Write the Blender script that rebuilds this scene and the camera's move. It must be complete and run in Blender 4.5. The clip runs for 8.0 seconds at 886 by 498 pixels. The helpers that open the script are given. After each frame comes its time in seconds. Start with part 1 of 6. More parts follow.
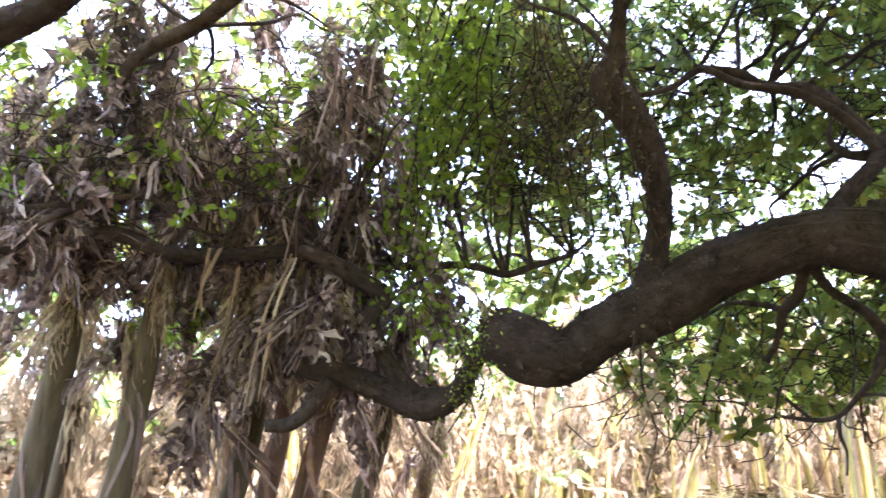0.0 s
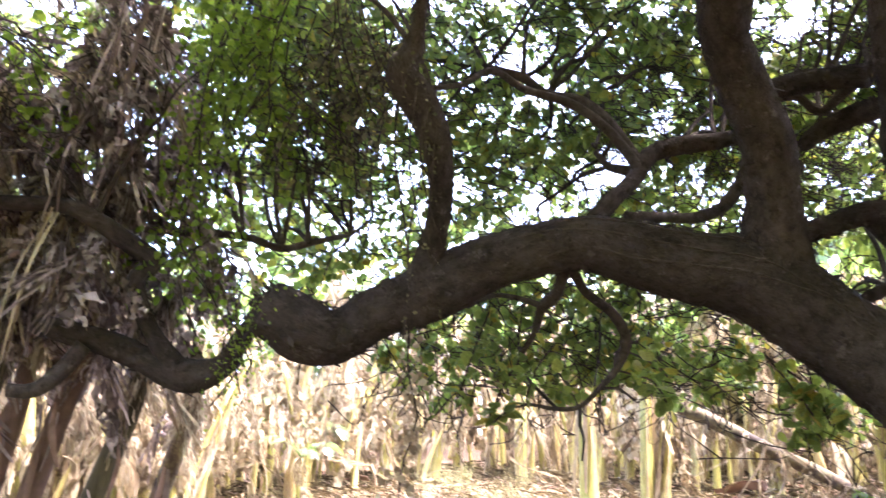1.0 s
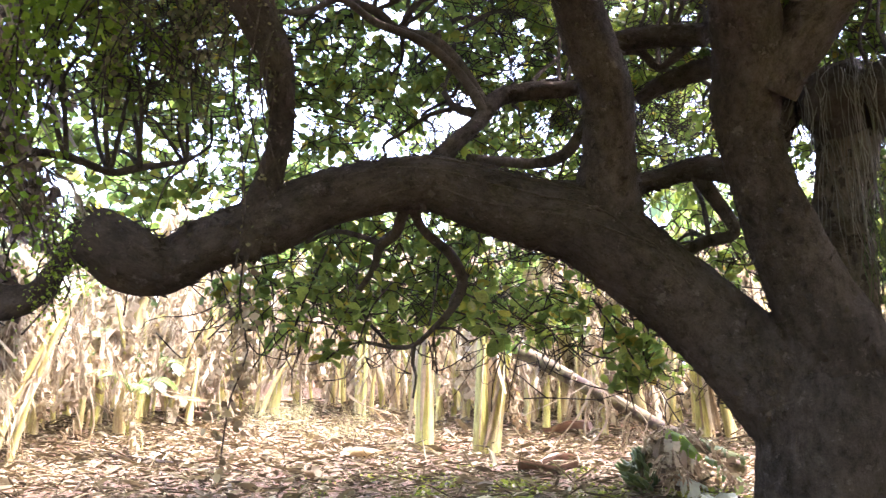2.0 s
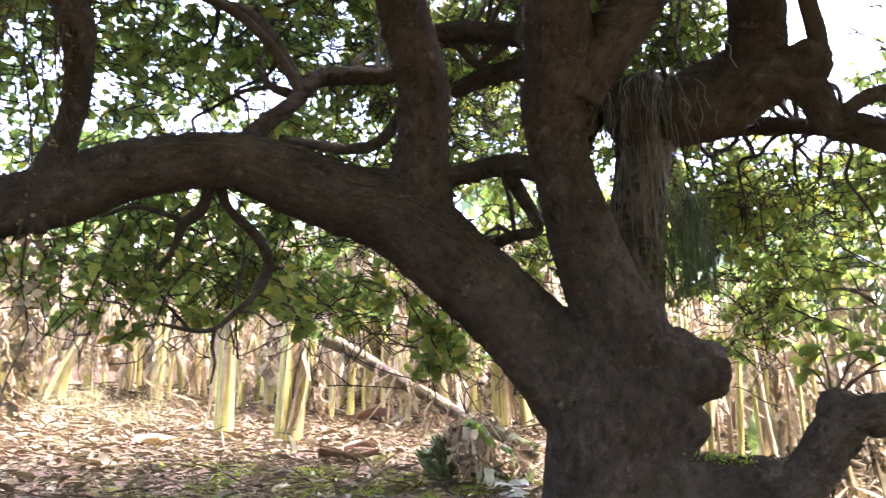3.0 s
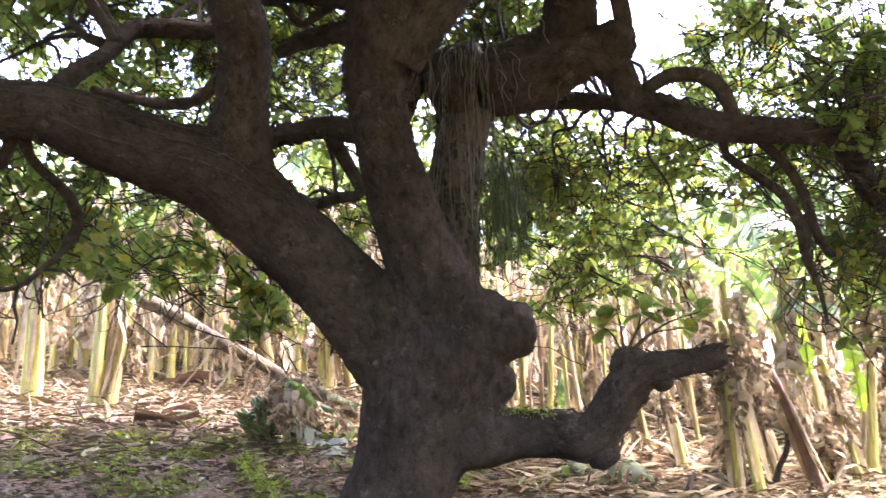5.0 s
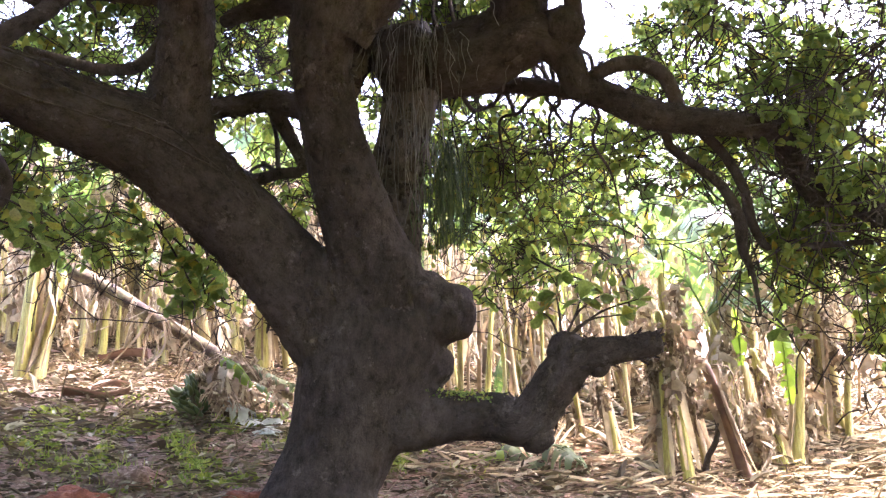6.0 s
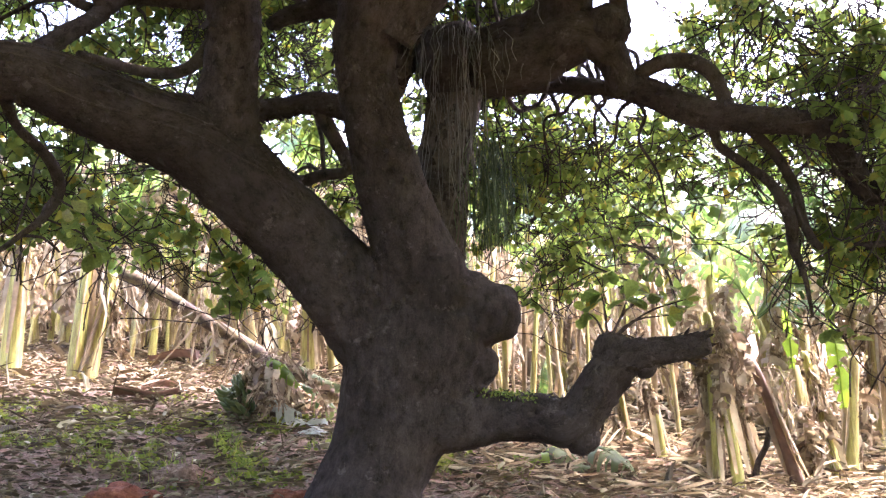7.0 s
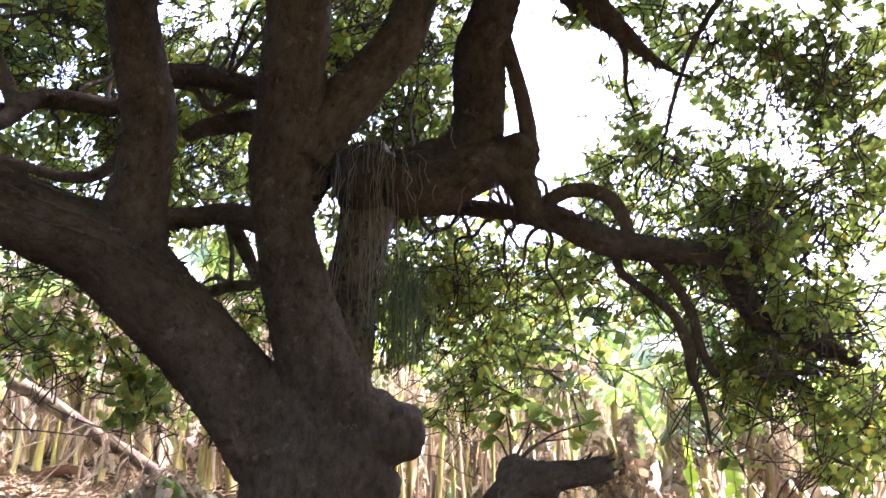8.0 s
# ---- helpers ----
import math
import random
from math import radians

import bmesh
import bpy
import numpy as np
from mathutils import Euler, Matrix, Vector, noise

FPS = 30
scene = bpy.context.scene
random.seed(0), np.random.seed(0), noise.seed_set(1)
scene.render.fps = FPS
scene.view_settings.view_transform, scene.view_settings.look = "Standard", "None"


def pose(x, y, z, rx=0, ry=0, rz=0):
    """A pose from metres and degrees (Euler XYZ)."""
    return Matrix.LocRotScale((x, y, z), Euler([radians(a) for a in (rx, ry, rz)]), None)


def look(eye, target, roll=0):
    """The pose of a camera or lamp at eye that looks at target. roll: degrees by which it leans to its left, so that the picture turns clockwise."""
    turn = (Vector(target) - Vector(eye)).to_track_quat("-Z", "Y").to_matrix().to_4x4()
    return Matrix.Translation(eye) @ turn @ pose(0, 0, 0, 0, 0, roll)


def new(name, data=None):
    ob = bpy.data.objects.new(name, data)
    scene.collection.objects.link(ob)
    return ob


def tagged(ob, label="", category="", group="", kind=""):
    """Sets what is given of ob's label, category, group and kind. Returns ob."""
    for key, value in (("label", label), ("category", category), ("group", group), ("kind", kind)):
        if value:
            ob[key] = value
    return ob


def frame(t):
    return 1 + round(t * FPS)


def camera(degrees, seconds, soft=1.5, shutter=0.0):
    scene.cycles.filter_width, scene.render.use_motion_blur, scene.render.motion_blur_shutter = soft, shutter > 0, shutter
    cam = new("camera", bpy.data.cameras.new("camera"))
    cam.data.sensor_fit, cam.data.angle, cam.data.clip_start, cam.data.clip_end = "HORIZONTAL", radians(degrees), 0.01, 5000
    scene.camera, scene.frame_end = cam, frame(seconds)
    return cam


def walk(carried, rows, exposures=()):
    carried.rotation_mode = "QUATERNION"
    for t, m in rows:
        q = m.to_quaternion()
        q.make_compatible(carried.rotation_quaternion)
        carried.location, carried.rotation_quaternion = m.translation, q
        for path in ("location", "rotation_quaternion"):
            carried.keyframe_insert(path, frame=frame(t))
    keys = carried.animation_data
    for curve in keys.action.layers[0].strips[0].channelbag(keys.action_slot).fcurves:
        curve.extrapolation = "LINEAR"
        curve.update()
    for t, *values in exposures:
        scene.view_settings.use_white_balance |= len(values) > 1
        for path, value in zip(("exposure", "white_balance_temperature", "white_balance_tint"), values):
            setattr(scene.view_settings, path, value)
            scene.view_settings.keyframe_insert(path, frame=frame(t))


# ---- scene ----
from collections import defaultdict

cam = camera(52.80, 8.0, soft=1.3, shutter=0.25)
walk(cam, [
    (0.0, pose(0.000, 0.000, 1.500, 112.00, -0.00, 0.00)),
    (0.5, pose(-0.042, -0.033, 1.499, 111.87, 0.45, -7.59)),
    (1.0, pose(-0.086, -0.023, 1.548, 109.96, 0.39, -15.96)),
    (1.2, pose(-0.060, -0.022, 1.544, 108.65, 0.51, -19.13)),
    (2.3, pose(0.025, 0.022, 1.541, 105.75, 0.50, -28.46)),
    (2.5, pose(0.036, 0.026, 1.542, 105.88, 0.40, -31.29)),
    (3.0, pose(0.058, 0.032, 1.550, 105.09, 1.24, -37.82)),
    (3.5, pose(0.082, 0.043, 1.533, 102.57, 2.13, -41.45)),
    (4.0, pose(0.088, 0.012, 1.529, 102.47, 1.56, -43.24)),
    (4.5, pose(0.099, -0.017, 1.520, 102.54, 1.73, -44.47)),
    (5.0, pose(0.072, -0.081, 1.513, 102.50, 2.61, -48.29)),
    (5.2, pose(0.081, -0.060, 1.506, 100.96, 2.07, -50.20)),
    (6.3, pose(0.119, -0.064, 1.476, 101.75, 1.41, -52.27)),
    (6.5, pose(0.111, -0.054, 1.481, 101.92, 1.50, -49.69)),
    (7.0, pose(0.128, -0.056, 1.457, 101.98, 0.86, -49.36)),
    (7.5, pose(0.111, -0.067, 1.478, 105.10, 0.53, -52.12)),
    (8.0, pose(0.138, -0.080, 1.435, 109.68, 0.32, -55.27)),
], exposures=[(0.0, 5.15, 6100, 22), (1.2, 5.1, 6100, 22), (2.3, 5.0, 6100, 22), (4.5, 5.03, 6100, 25), (5.0, 5.1, 6100, 26), (6.3, 5.03, 6050, 27), (8.0, 4.9, 6050, 27)])

# ---- light ----
SUN_AZ, SUN_EL = 128.0, 66.0
world = bpy.data.worlds.new("sky")
scene.world = world
world.use_nodes = True
wn = world.node_tree
sky = wn.nodes.new("ShaderNodeTexSky")
sky.sky_type = "NISHITA"
sky.sun_disc = False
sky.sun_elevation = radians(SUN_EL)
sky.sun_rotation = radians(SUN_AZ)
sky.dust_density = 5.0
sky.ozone_density = 1.0
wn.links.new(sky.outputs[0], wn.nodes["Background"].inputs[0])
wn.nodes["Background"].inputs[1].default_value = 0.15
sun = new("sun", bpy.data.lights.new("sun", "SUN"))
sun.data.energy = 0.85
sun.data.angle = radians(14.0)
sun.data.color = (1.0, 0.97, 0.92)
sun_way = Vector((math.sin(radians(SUN_AZ)) * math.cos(radians(SUN_EL)), math.cos(radians(SUN_AZ)) * math.cos(radians(SUN_EL)), math.sin(radians(SUN_EL))))
sun.matrix_world = look((0, 0, 30), Vector((0, 0, 30)) - sun_way)


# ---- materials ----
def ramp(nt, fac, stops):
    node = nt.nodes.new("ShaderNodeValToRGB")
    while len(node.color_ramp.elements) < len(stops):
        node.color_ramp.elements.new(0.5)
    for el, (p, c) in zip(node.color_ramp.elements, stops):
        el.position, el.color = p, (*c, 1)
    nt.links.new(fac, node.inputs[0])
    return node.outputs[0]


def texture(nt, scale, detail=4.0, stretch=(1, 1, 1), rough=0.6, along=False):
    """Noise in the object's own space, or along a limb where along is set."""
    co = nt.nodes.new("ShaderNodeTexCoord")
    if along:
        co = nt.nodes.new("ShaderNodeAttribute")
        co.attribute_name = "bark_at"
    mp = nt.nodes.new("ShaderNodeMapping")
    mp.inputs["Scale"].default_value = stretch
    tx = nt.nodes.new("ShaderNodeTexNoise")
    tx.inputs["Scale"].default_value, tx.inputs["Detail"].default_value, tx.inputs["Roughness"].default_value = scale, detail, rough
    nt.links.new(co.outputs["Vector" if along else "Object"], mp.inputs[0])
    nt.links.new(mp.outputs[0], tx.inputs["Vector"])
    return tx.outputs["Fac"]


def blend(nt, a, b, fac, mode="MIX"):
    mix = nt.nodes.new("ShaderNodeMix")
    mix.data_type, mix.blend_type = "RGBA", mode
    for key, value in ((0, fac), (6, a), (7, b)):
        if isinstance(value, (int, float)):
            mix.inputs[key].default_value = value
        elif isinstance(value, tuple):
            mix.inputs[key].default_value = (*value, 1)
        else:
            nt.links.new(value, mix.inputs[key])
    return mix.outputs[2]


def surface(name, rough=0.8, spec=0.3):
    mat = bpy.data.materials.new(name)
    mat.use_nodes = True
    nt = mat.node_tree
    p = nt.nodes["Principled BSDF"]
    p.inputs["Roughness"].default_value = rough
    p.inputs["Specular IOR Level"].default_value = spec
    return mat, nt, p


def bump(nt, p, height, strength, distance):
    b = nt.nodes.new("ShaderNodeBump")
    b.inputs["Strength"].default_value, b.inputs["Distance"].default_value = strength, distance
    nt.links.new(height, b.inputs["Height"])
    nt.links.new(b.outputs[0], p.inputs["Normal"])


def leafy(name, stops, rough=0.45, through_light=0.45, glow=(1.0, 1.0, 0.6), scale=9.0, island=True):
    """A thin leaf: a glossy face, and light that comes through it."""
    mat, nt, p = surface(name, rough, 0.35)
    geo = nt.nodes.new("ShaderNodeNewGeometry")
    inf = nt.nodes.new("ShaderNodeObjectInfo")
    add = nt.nodes.new("ShaderNodeMath")
    add.operation = "FRACT"
    s = nt.nodes.new("ShaderNodeMath")
    s.operation = "ADD"
    nt.links.new(geo.outputs["Random Per Island"], s.inputs[0])
    nt.links.new(inf.outputs["Random"], s.inputs[1])
    nt.links.new(s.outputs[0], add.inputs[0])
    base = ramp(nt, add.outputs[0], stops)
    spots = ramp(nt, texture(nt, scale, 5), [(0.35, (0.6, 0.6, 0.6)), (0.7, (1.15, 1.15, 1.15))])
    col = blend(nt, base, spots, 0.8, "MULTIPLY")
    nt.links.new(col, p.inputs["Base Color"])
    tr = nt.nodes.new("ShaderNodeBsdfTranslucent")
    nt.links.new(blend(nt, col, glow, 1.0, "MULTIPLY"), tr.inputs["Color"])
    mix = nt.nodes.new("ShaderNodeMixShader")
    mix.inputs[0].default_value = through_light
    nt.links.new(p.outputs[0], mix.inputs[1])
    nt.links.new(tr.outputs[0], mix.inputs[2])
    nt.links.new(mix.outputs[0], nt.nodes["Material Output"].inputs["Surface"])
    return mat


def bark_material(name, dark, mid, pale, along=True):
    """Old bark: a fine net of shallow cracks, broad tonal patches and pale lichen flecks."""
    mat, nt, p = surface(name, 0.95, 0.08)
    ridge = texture(nt, 22, 6, (1, 1, 0.6), 0.62, along)
    grain = texture(nt, 120, 5, (1, 1, 0.75), 0.7, along)
    blot = texture(nt, 2.6, 5)
    height = blend(nt, ridge, grain, 0.4)
    col = ramp(nt, height, [(0.36, dark), (0.48, mid), (0.7, pale)])
    tone = ramp(nt, blot, [(0.3, (0.58, 0.56, 0.56)), (0.7, (1.45, 1.4, 1.33))])
    col = blend(nt, col, tone, 1.0, "MULTIPLY")
    lich = ramp(nt, texture(nt, 11, 8, (1, 1, 1), 0.75), [(0.59, (0, 0, 0)), (0.65, (1, 1, 1))])
    col = blend(nt, col, tuple(min(0.3, 2.3 * c) for c in pale), blend(nt, (0, 0, 0), lich, 0.38))
    nt.links.new(col, p.inputs["Base Color"])
    bump(nt, p, blend(nt, height, texture(nt, 7, 5, (1, 1, 0.7), 0.6), 0.4), 0.95, 0.05)
    return mat


BARK = bark_material("bark", (0.017, 0.0133, 0.0118), (0.037, 0.0292, 0.0258), (0.066, 0.0537, 0.047))
FIBROUS_BARK = bark_material("fibrous_bark", (0.035, 0.028, 0.023), (0.08, 0.066, 0.054), (0.15, 0.128, 0.105))
LOOSE_BARK = bark_material("loose_bark", (0.017, 0.0133, 0.0118), (0.037, 0.0292, 0.0258), (0.066, 0.0537, 0.047), along=False)
TWIG = bark_material("twig_bark", (0.02, 0.016, 0.0135), (0.048, 0.038, 0.032), (0.08, 0.066, 0.056), along=False)
LEAF = leafy("tree_leaf", [(0.0, (0.08, 0.12, 0.044)), (0.45, (0.127, 0.17, 0.06)), (0.85, (0.175, 0.212, 0.07)), (0.98, (0.22, 0.19, 0.045)), (1.0, (0.28, 0.2, 0.05))], 0.42, 0.7, (1.68, 1.68, 0.88))
VINE_LEAF = leafy("vine_leaf", [(0.0, (0.09, 0.14, 0.03)), (0.6, (0.155, 0.22, 0.045)), (1.0, (0.23, 0.3, 0.06))], 0.5, 0.65, (1.65, 1.7, 0.7))
BANANA_LEAF = leafy("banana_leaf", [(0.0, (0.07, 0.115, 0.042)), (0.6, (0.11, 0.165, 0.06)), (1.0, (0.19, 0.23, 0.08))], 0.35, 0.45, (1.15, 1.25, 0.75), 4.0)
DRY_LEAF = leafy("dry_banana_leaf", [(0.0, (0.18, 0.13, 0.08)), (0.4, (0.32, 0.255, 0.165)), (0.75, (0.44, 0.37, 0.25)), (1.0, (0.54, 0.475, 0.34))], 0.85, 0.5, (1.0, 0.92, 0.8), 12.0)
OLD_DRY = leafy("old_dry_leaf", [(0.0, (0.08, 0.06, 0.052)), (0.5, (0.2, 0.152, 0.134)), (0.85, (0.35, 0.285, 0.255)), (1.0, (0.46, 0.39, 0.355))], 0.9, 0.35, (1.0, 0.92, 0.85), 12.0)
ROOT = leafy("aerial_root", [(0.0, (0.08, 0.072, 0.06)), (0.6, (0.14, 0.127, 0.108)), (1.0, (0.22, 0.2, 0.175))], 0.9, 0.1, (1.0, 0.95, 0.85), 12.0)
FERN = leafy("hanging_fern", [(0.0, (0.04, 0.06, 0.025)), (0.6, (0.07, 0.1, 0.04)), (1.0, (0.1, 0.12, 0.05))], 0.6, 0.3, (1.3, 1.4, 0.8), 12.0)
FRUIT = leafy("green_banana", [(0.0, (0.035, 0.055, 0.014)), (0.7, (0.075, 0.1, 0.026)), (1.0, (0.13, 0.15, 0.045))], 0.65, 0.05, (1.0, 1.0, 0.5), 12.0)
PALE_LEAF = leafy("pale_banana_leaf", [(0.0, (0.25, 0.27, 0.22)), (1.0, (0.38, 0.41, 0.34))], 0.5, 0.3, (1.0, 1.0, 0.9), 6.0)
DULL_LEAF = leafy("dull_banana_leaf", [(0.0, (0.07, 0.09, 0.04)), (0.6, (0.12, 0.145, 0.065)), (1.0, (0.19, 0.2, 0.09))], 0.75, 0.35, (1.0, 1.1, 0.8), 10.0)
CREEPER = leafy("brown_creeper", [(0.0, (0.06, 0.06, 0.03)), (0.6, (0.11, 0.1, 0.05)), (1.0, (0.15, 0.13, 0.07))], 0.8, 0.4, (1.2, 1.2, 0.9), 12.0)
BROWN_DRY = leafy("brown_dry_leaf", [(0.0, (0.12, 0.083, 0.050)), (0.4, (0.24, 0.18, 0.113)), (0.75, (0.35, 0.285, 0.183)), (1.0, (0.45, 0.385, 0.261))], 0.85, 0.4, (1.0, 0.92, 0.8), 12.0)
OLD_SHEATH = leafy("old_sheath", [(0.0, (0.13, 0.075, 0.05)), (0.6, (0.22, 0.14, 0.1)), (1.0, (0.3, 0.2, 0.15))], 0.85, 0.15, (1.0, 0.9, 0.8), 12.0)
LITTER = leafy("leaf_litter", [(0.0, (0.048, 0.035, 0.019)), (0.4, (0.1, 0.077, 0.040)), (0.72, (0.17, 0.139, 0.077)), (0.88, (0.26, 0.23, 0.142)), (1.0, (0.4, 0.37, 0.239))], 0.85, 0.15, (1.0, 0.9, 0.8), 12.0)
WEED = leafy("weed_leaf", [(0.0, (0.1, 0.14, 0.03)), (0.6, (0.18, 0.22, 0.048)), (1.0, (0.28, 0.29, 0.07))], 0.6, 0.4, (1.4, 1.4, 0.5))
DRY_GRASS = leafy("dry_grass", [(0.0, (0.2, 0.17, 0.09)), (0.6, (0.32, 0.28, 0.16)), (1.0, (0.24, 0.27, 0.1))], 0.8, 0.3, (1.0, 1.0, 0.7))


def stem_material():
    mat, nt, p = surface("banana_stem", 0.6, 0.3)
    streak = texture(nt, 20, 6, (1, 1, 0.12), 0.75)
    inf = nt.nodes.new("ShaderNodeObjectInfo")
    tone = ramp(nt, inf.outputs["Random"], [(0.0, (0.34, 0.335, 0.085)), (0.5, (0.4, 0.36, 0.11)), (1.0, (0.34, 0.27, 0.12))])
    col = blend(nt, tone, (0.16, 0.09, 0.045), ramp(nt, streak, [(0.47, (0, 0, 0)), (0.64, (0.7, 0.7, 0.7))]))
    husk = texture(nt, 7, 6, (1, 1, 0.22), 0.7)
    col = blend(nt, col, (0.36, 0.29, 0.21), ramp(nt, husk, [(0.52, (0, 0, 0)), (0.6, (0.42, 0.42, 0.42))]))
    fine = texture(nt, 60, 4, (1, 1, 0.1), 0.7)
    col = blend(nt, col, ramp(nt, fine, [(0.35, (0.6, 0.55, 0.5)), (0.6, (1.05, 1.05, 1.05))]), 1.0, "MULTIPLY")
    nt.links.new(col, p.inputs["Base Color"])
    bump(nt, p, streak, 0.5, 0.02)
    return mat


STEM = stem_material()


def grey_stem_material():
    mat, nt, p = surface("old_banana_stem", 0.9, 0.12)
    streak = texture(nt, 12, 6, (1, 1, 0.1), 0.7)
    col = ramp(nt, streak, [(0.3, (0.03, 0.023, 0.014)), (0.5, (0.068, 0.056, 0.034)), (0.75, (0.115, 0.098, 0.06))])
    nt.links.new(col, p.inputs["Base Color"])
    bump(nt, p, streak, 0.5, 0.02)
    return mat


GREY_STEM = grey_stem_material()


def bruised_stem_material():
    mat, nt, p = surface("bruised_banana_stem", 0.7, 0.25)
    streak = texture(nt, 10, 6, (1, 1, 1), 0.7)
    col = ramp(nt, streak, [(0.42, (0.07, 0.042, 0.027)), (0.54, (0.17, 0.125, 0.06)), (0.7, (0.26, 0.24, 0.11))])
    nt.links.new(col, p.inputs["Base Color"])
    bump(nt, p, streak, 0.5, 0.02)
    return mat


OLD_STEM = bruised_stem_material()


def soil_material():
    mat, nt, p = surface("soil", 0.95, 0.1)
    fine = texture(nt, 30, 8)
    big = texture(nt, 1.2, 5)
    col = ramp(nt, fine, [(0.3, (0.06, 0.038, 0.026)), (0.5, (0.14, 0.092, 0.064)), (0.7, (0.27, 0.2, 0.15))])
    col = blend(nt, col, (0.34, 0.13, 0.06), ramp(nt, big, [(0.55, (0, 0, 0)), (0.72, (0.35, 0.35, 0.35))]))
    nt.links.new(col, p.inputs["Base Color"])
    bump(nt, p, fine, 0.8, 0.04)
    return mat


SOIL = soil_material()


def red_earth_material():
    mat, nt, p = surface("red_earth", 0.95, 0.1)
    fine = texture(nt, 22, 8)
    nt.links.new(ramp(nt, fine, [(0.3, (0.08, 0.03, 0.018)), (0.55, (0.17, 0.062, 0.037)), (0.75, (0.26, 0.12, 0.075))]), p.inputs["Base Color"])
    bump(nt, p, fine, 0.9, 0.04)
    return mat


RED_EARTH = red_earth_material()


# ---- building helpers ----
def part(name, mesh, material, parent=None, label=""):
    """Links a bmesh or a mesh as one object, under a thing or a part."""
    if isinstance(mesh, bmesh.types.BMesh):
        data = bpy.data.meshes.new(name)
        mesh.to_mesh(data)
        mesh.free()
    else:
        data = mesh
    if not data.materials:
        data.materials.append(material)
    ob = new(name, data)
    if parent is not None:
        ob.parent = parent
    return tagged(ob, label)


def from_lists(name, verts, faces, smooth=True):
    data = bpy.data.meshes.new(name)
    data.from_pydata(verts, [], faces)
    if smooth:
        data.polygons.foreach_set("use_smooth", [True] * len(data.polygons))
    data.update()
    return data


def ground_height(x, y):
    """The hillside rises ahead and to one side, and levels off far away."""
    rise = x * 0.115 + y * 0.205
    far = math.hypot(x, y)
    if far > 13.0:
        k = min(1.0, (far - 13.0) / 14.0)
        rise = rise * (1 - k) + k * rise / far * 18.0
    return rise


def spline(points, step):
    """Points along a smooth curve through rows of (x, y, z, r)."""
    p = [Vector(q) for q in points]
    p = [p[0] * 2 - p[1]] + p + [p[-1] * 2 - p[-2]]
    out = []
    for a, b, c, d in zip(p, p[1:], p[2:], p[3:]):
        n = max(2, int((c.xyz - b.xyz).length / step))
        for i in range(n):
            t = i / n
            out.append(0.5 * (2 * b + (c - a) * t + (2 * a - 5 * b + 4 * c - d) * t * t + (3 * b - a - 3 * c + d) * t ** 3))
    out.append(p[-2])
    return out


def tube(points, sides=10, step=0.06, lump=0.0, seed=0.0, verts=None, faces=None):
    """A tapered, lumpy tube along rows of (x, y, z, r)."""
    verts, faces = ([], []) if verts is None else (verts, faces)
    line = spline(points, step)
    up = Vector((0.3, 0.2, 1)).normalized()
    start = len(verts)
    for i, q in enumerate(line):
        way = (line[min(i + 1, len(line) - 1)].xyz - line[max(i - 1, 0)].xyz).normalized()
        side = up.cross(way)
        if side.length < 0.05:
            side = Vector((1, 0, 0)).cross(way)
        side.normalize()
        up = way.cross(side).normalized()
        for k in range(sides):
            a = 2 * math.pi * k / sides
            out = side * math.cos(a) + up * math.sin(a)
            r = max(q.w, 0.002)
            if lump:
                at = q.xyz + out * r
                r *= 1 + lump * (noise.noise(at * 3.2 + Vector((seed, 0, 0))) + 0.55 * noise.noise(at * 9.0 + Vector((0, seed, 0))) + 0.4 * noise.noise(at * 22.0) + 0.3 * noise.noise(at * 45.0))
            verts.append(q.xyz + out * r)
    for i in range(len(line) - 1):
        for k in range(sides):
            a, b = start + i * sides + k, start + i * sides + (k + 1) % sides
            faces.append((a, b, b + sides, a + sides))
    faces.append(tuple(start + k for k in reversed(range(sides))))
    faces.append(tuple(start + (len(line) - 1) * sides + k for k in range(sides)))
    return verts, faces


# ---- ground ----
def build_ground():
    verts, faces = [], []
    rings = [0.0] + [0.35 * 1.055 ** i for i in range(110)]
    rings = [r for r in rings if r < 60] + [80, 140, 300, 800, 2500]
    n = 120
    for r in rings:
        for k in range(n):
            a = 2 * math.pi * k / n
            x, y = r * math.sin(a) + 2.5, r * math.cos(a) + 3.5
            z = ground_height(x, y)
            if r < 60:
                z += 0.05 * noise.noise(Vector((x * 0.8, y * 0.8, 0))) + 0.025 * noise.noise(Vector((x * 3, y * 3, 4)))
            verts.append((x, y, z))
    for i in range(len(rings) - 1):
        for k in range(n):
            a, b = i * n + k, i * n + (k + 1) % n
            faces.append((a, b, b + n, a + n) if i else (a, b + n, a + n))
    return tagged(part("ground", from_lists("ground", verts, faces), SOIL), "sloping red-brown soil strewn with dry leaves", "ground", kind="structure")


ground = build_ground()

# ---- the old tree ----
TRUNK_FOOT = (3.54, 3.42)
tree = new("tree")
tree.location = (*TRUNK_FOOT, ground_height(*TRUNK_FOOT))
tagged(tree, "old spreading tree with thick dark crooked limbs and leafy crown", "tree")
tree_inverse = Matrix.Translation(tree.location).inverted()
limb_lines = []


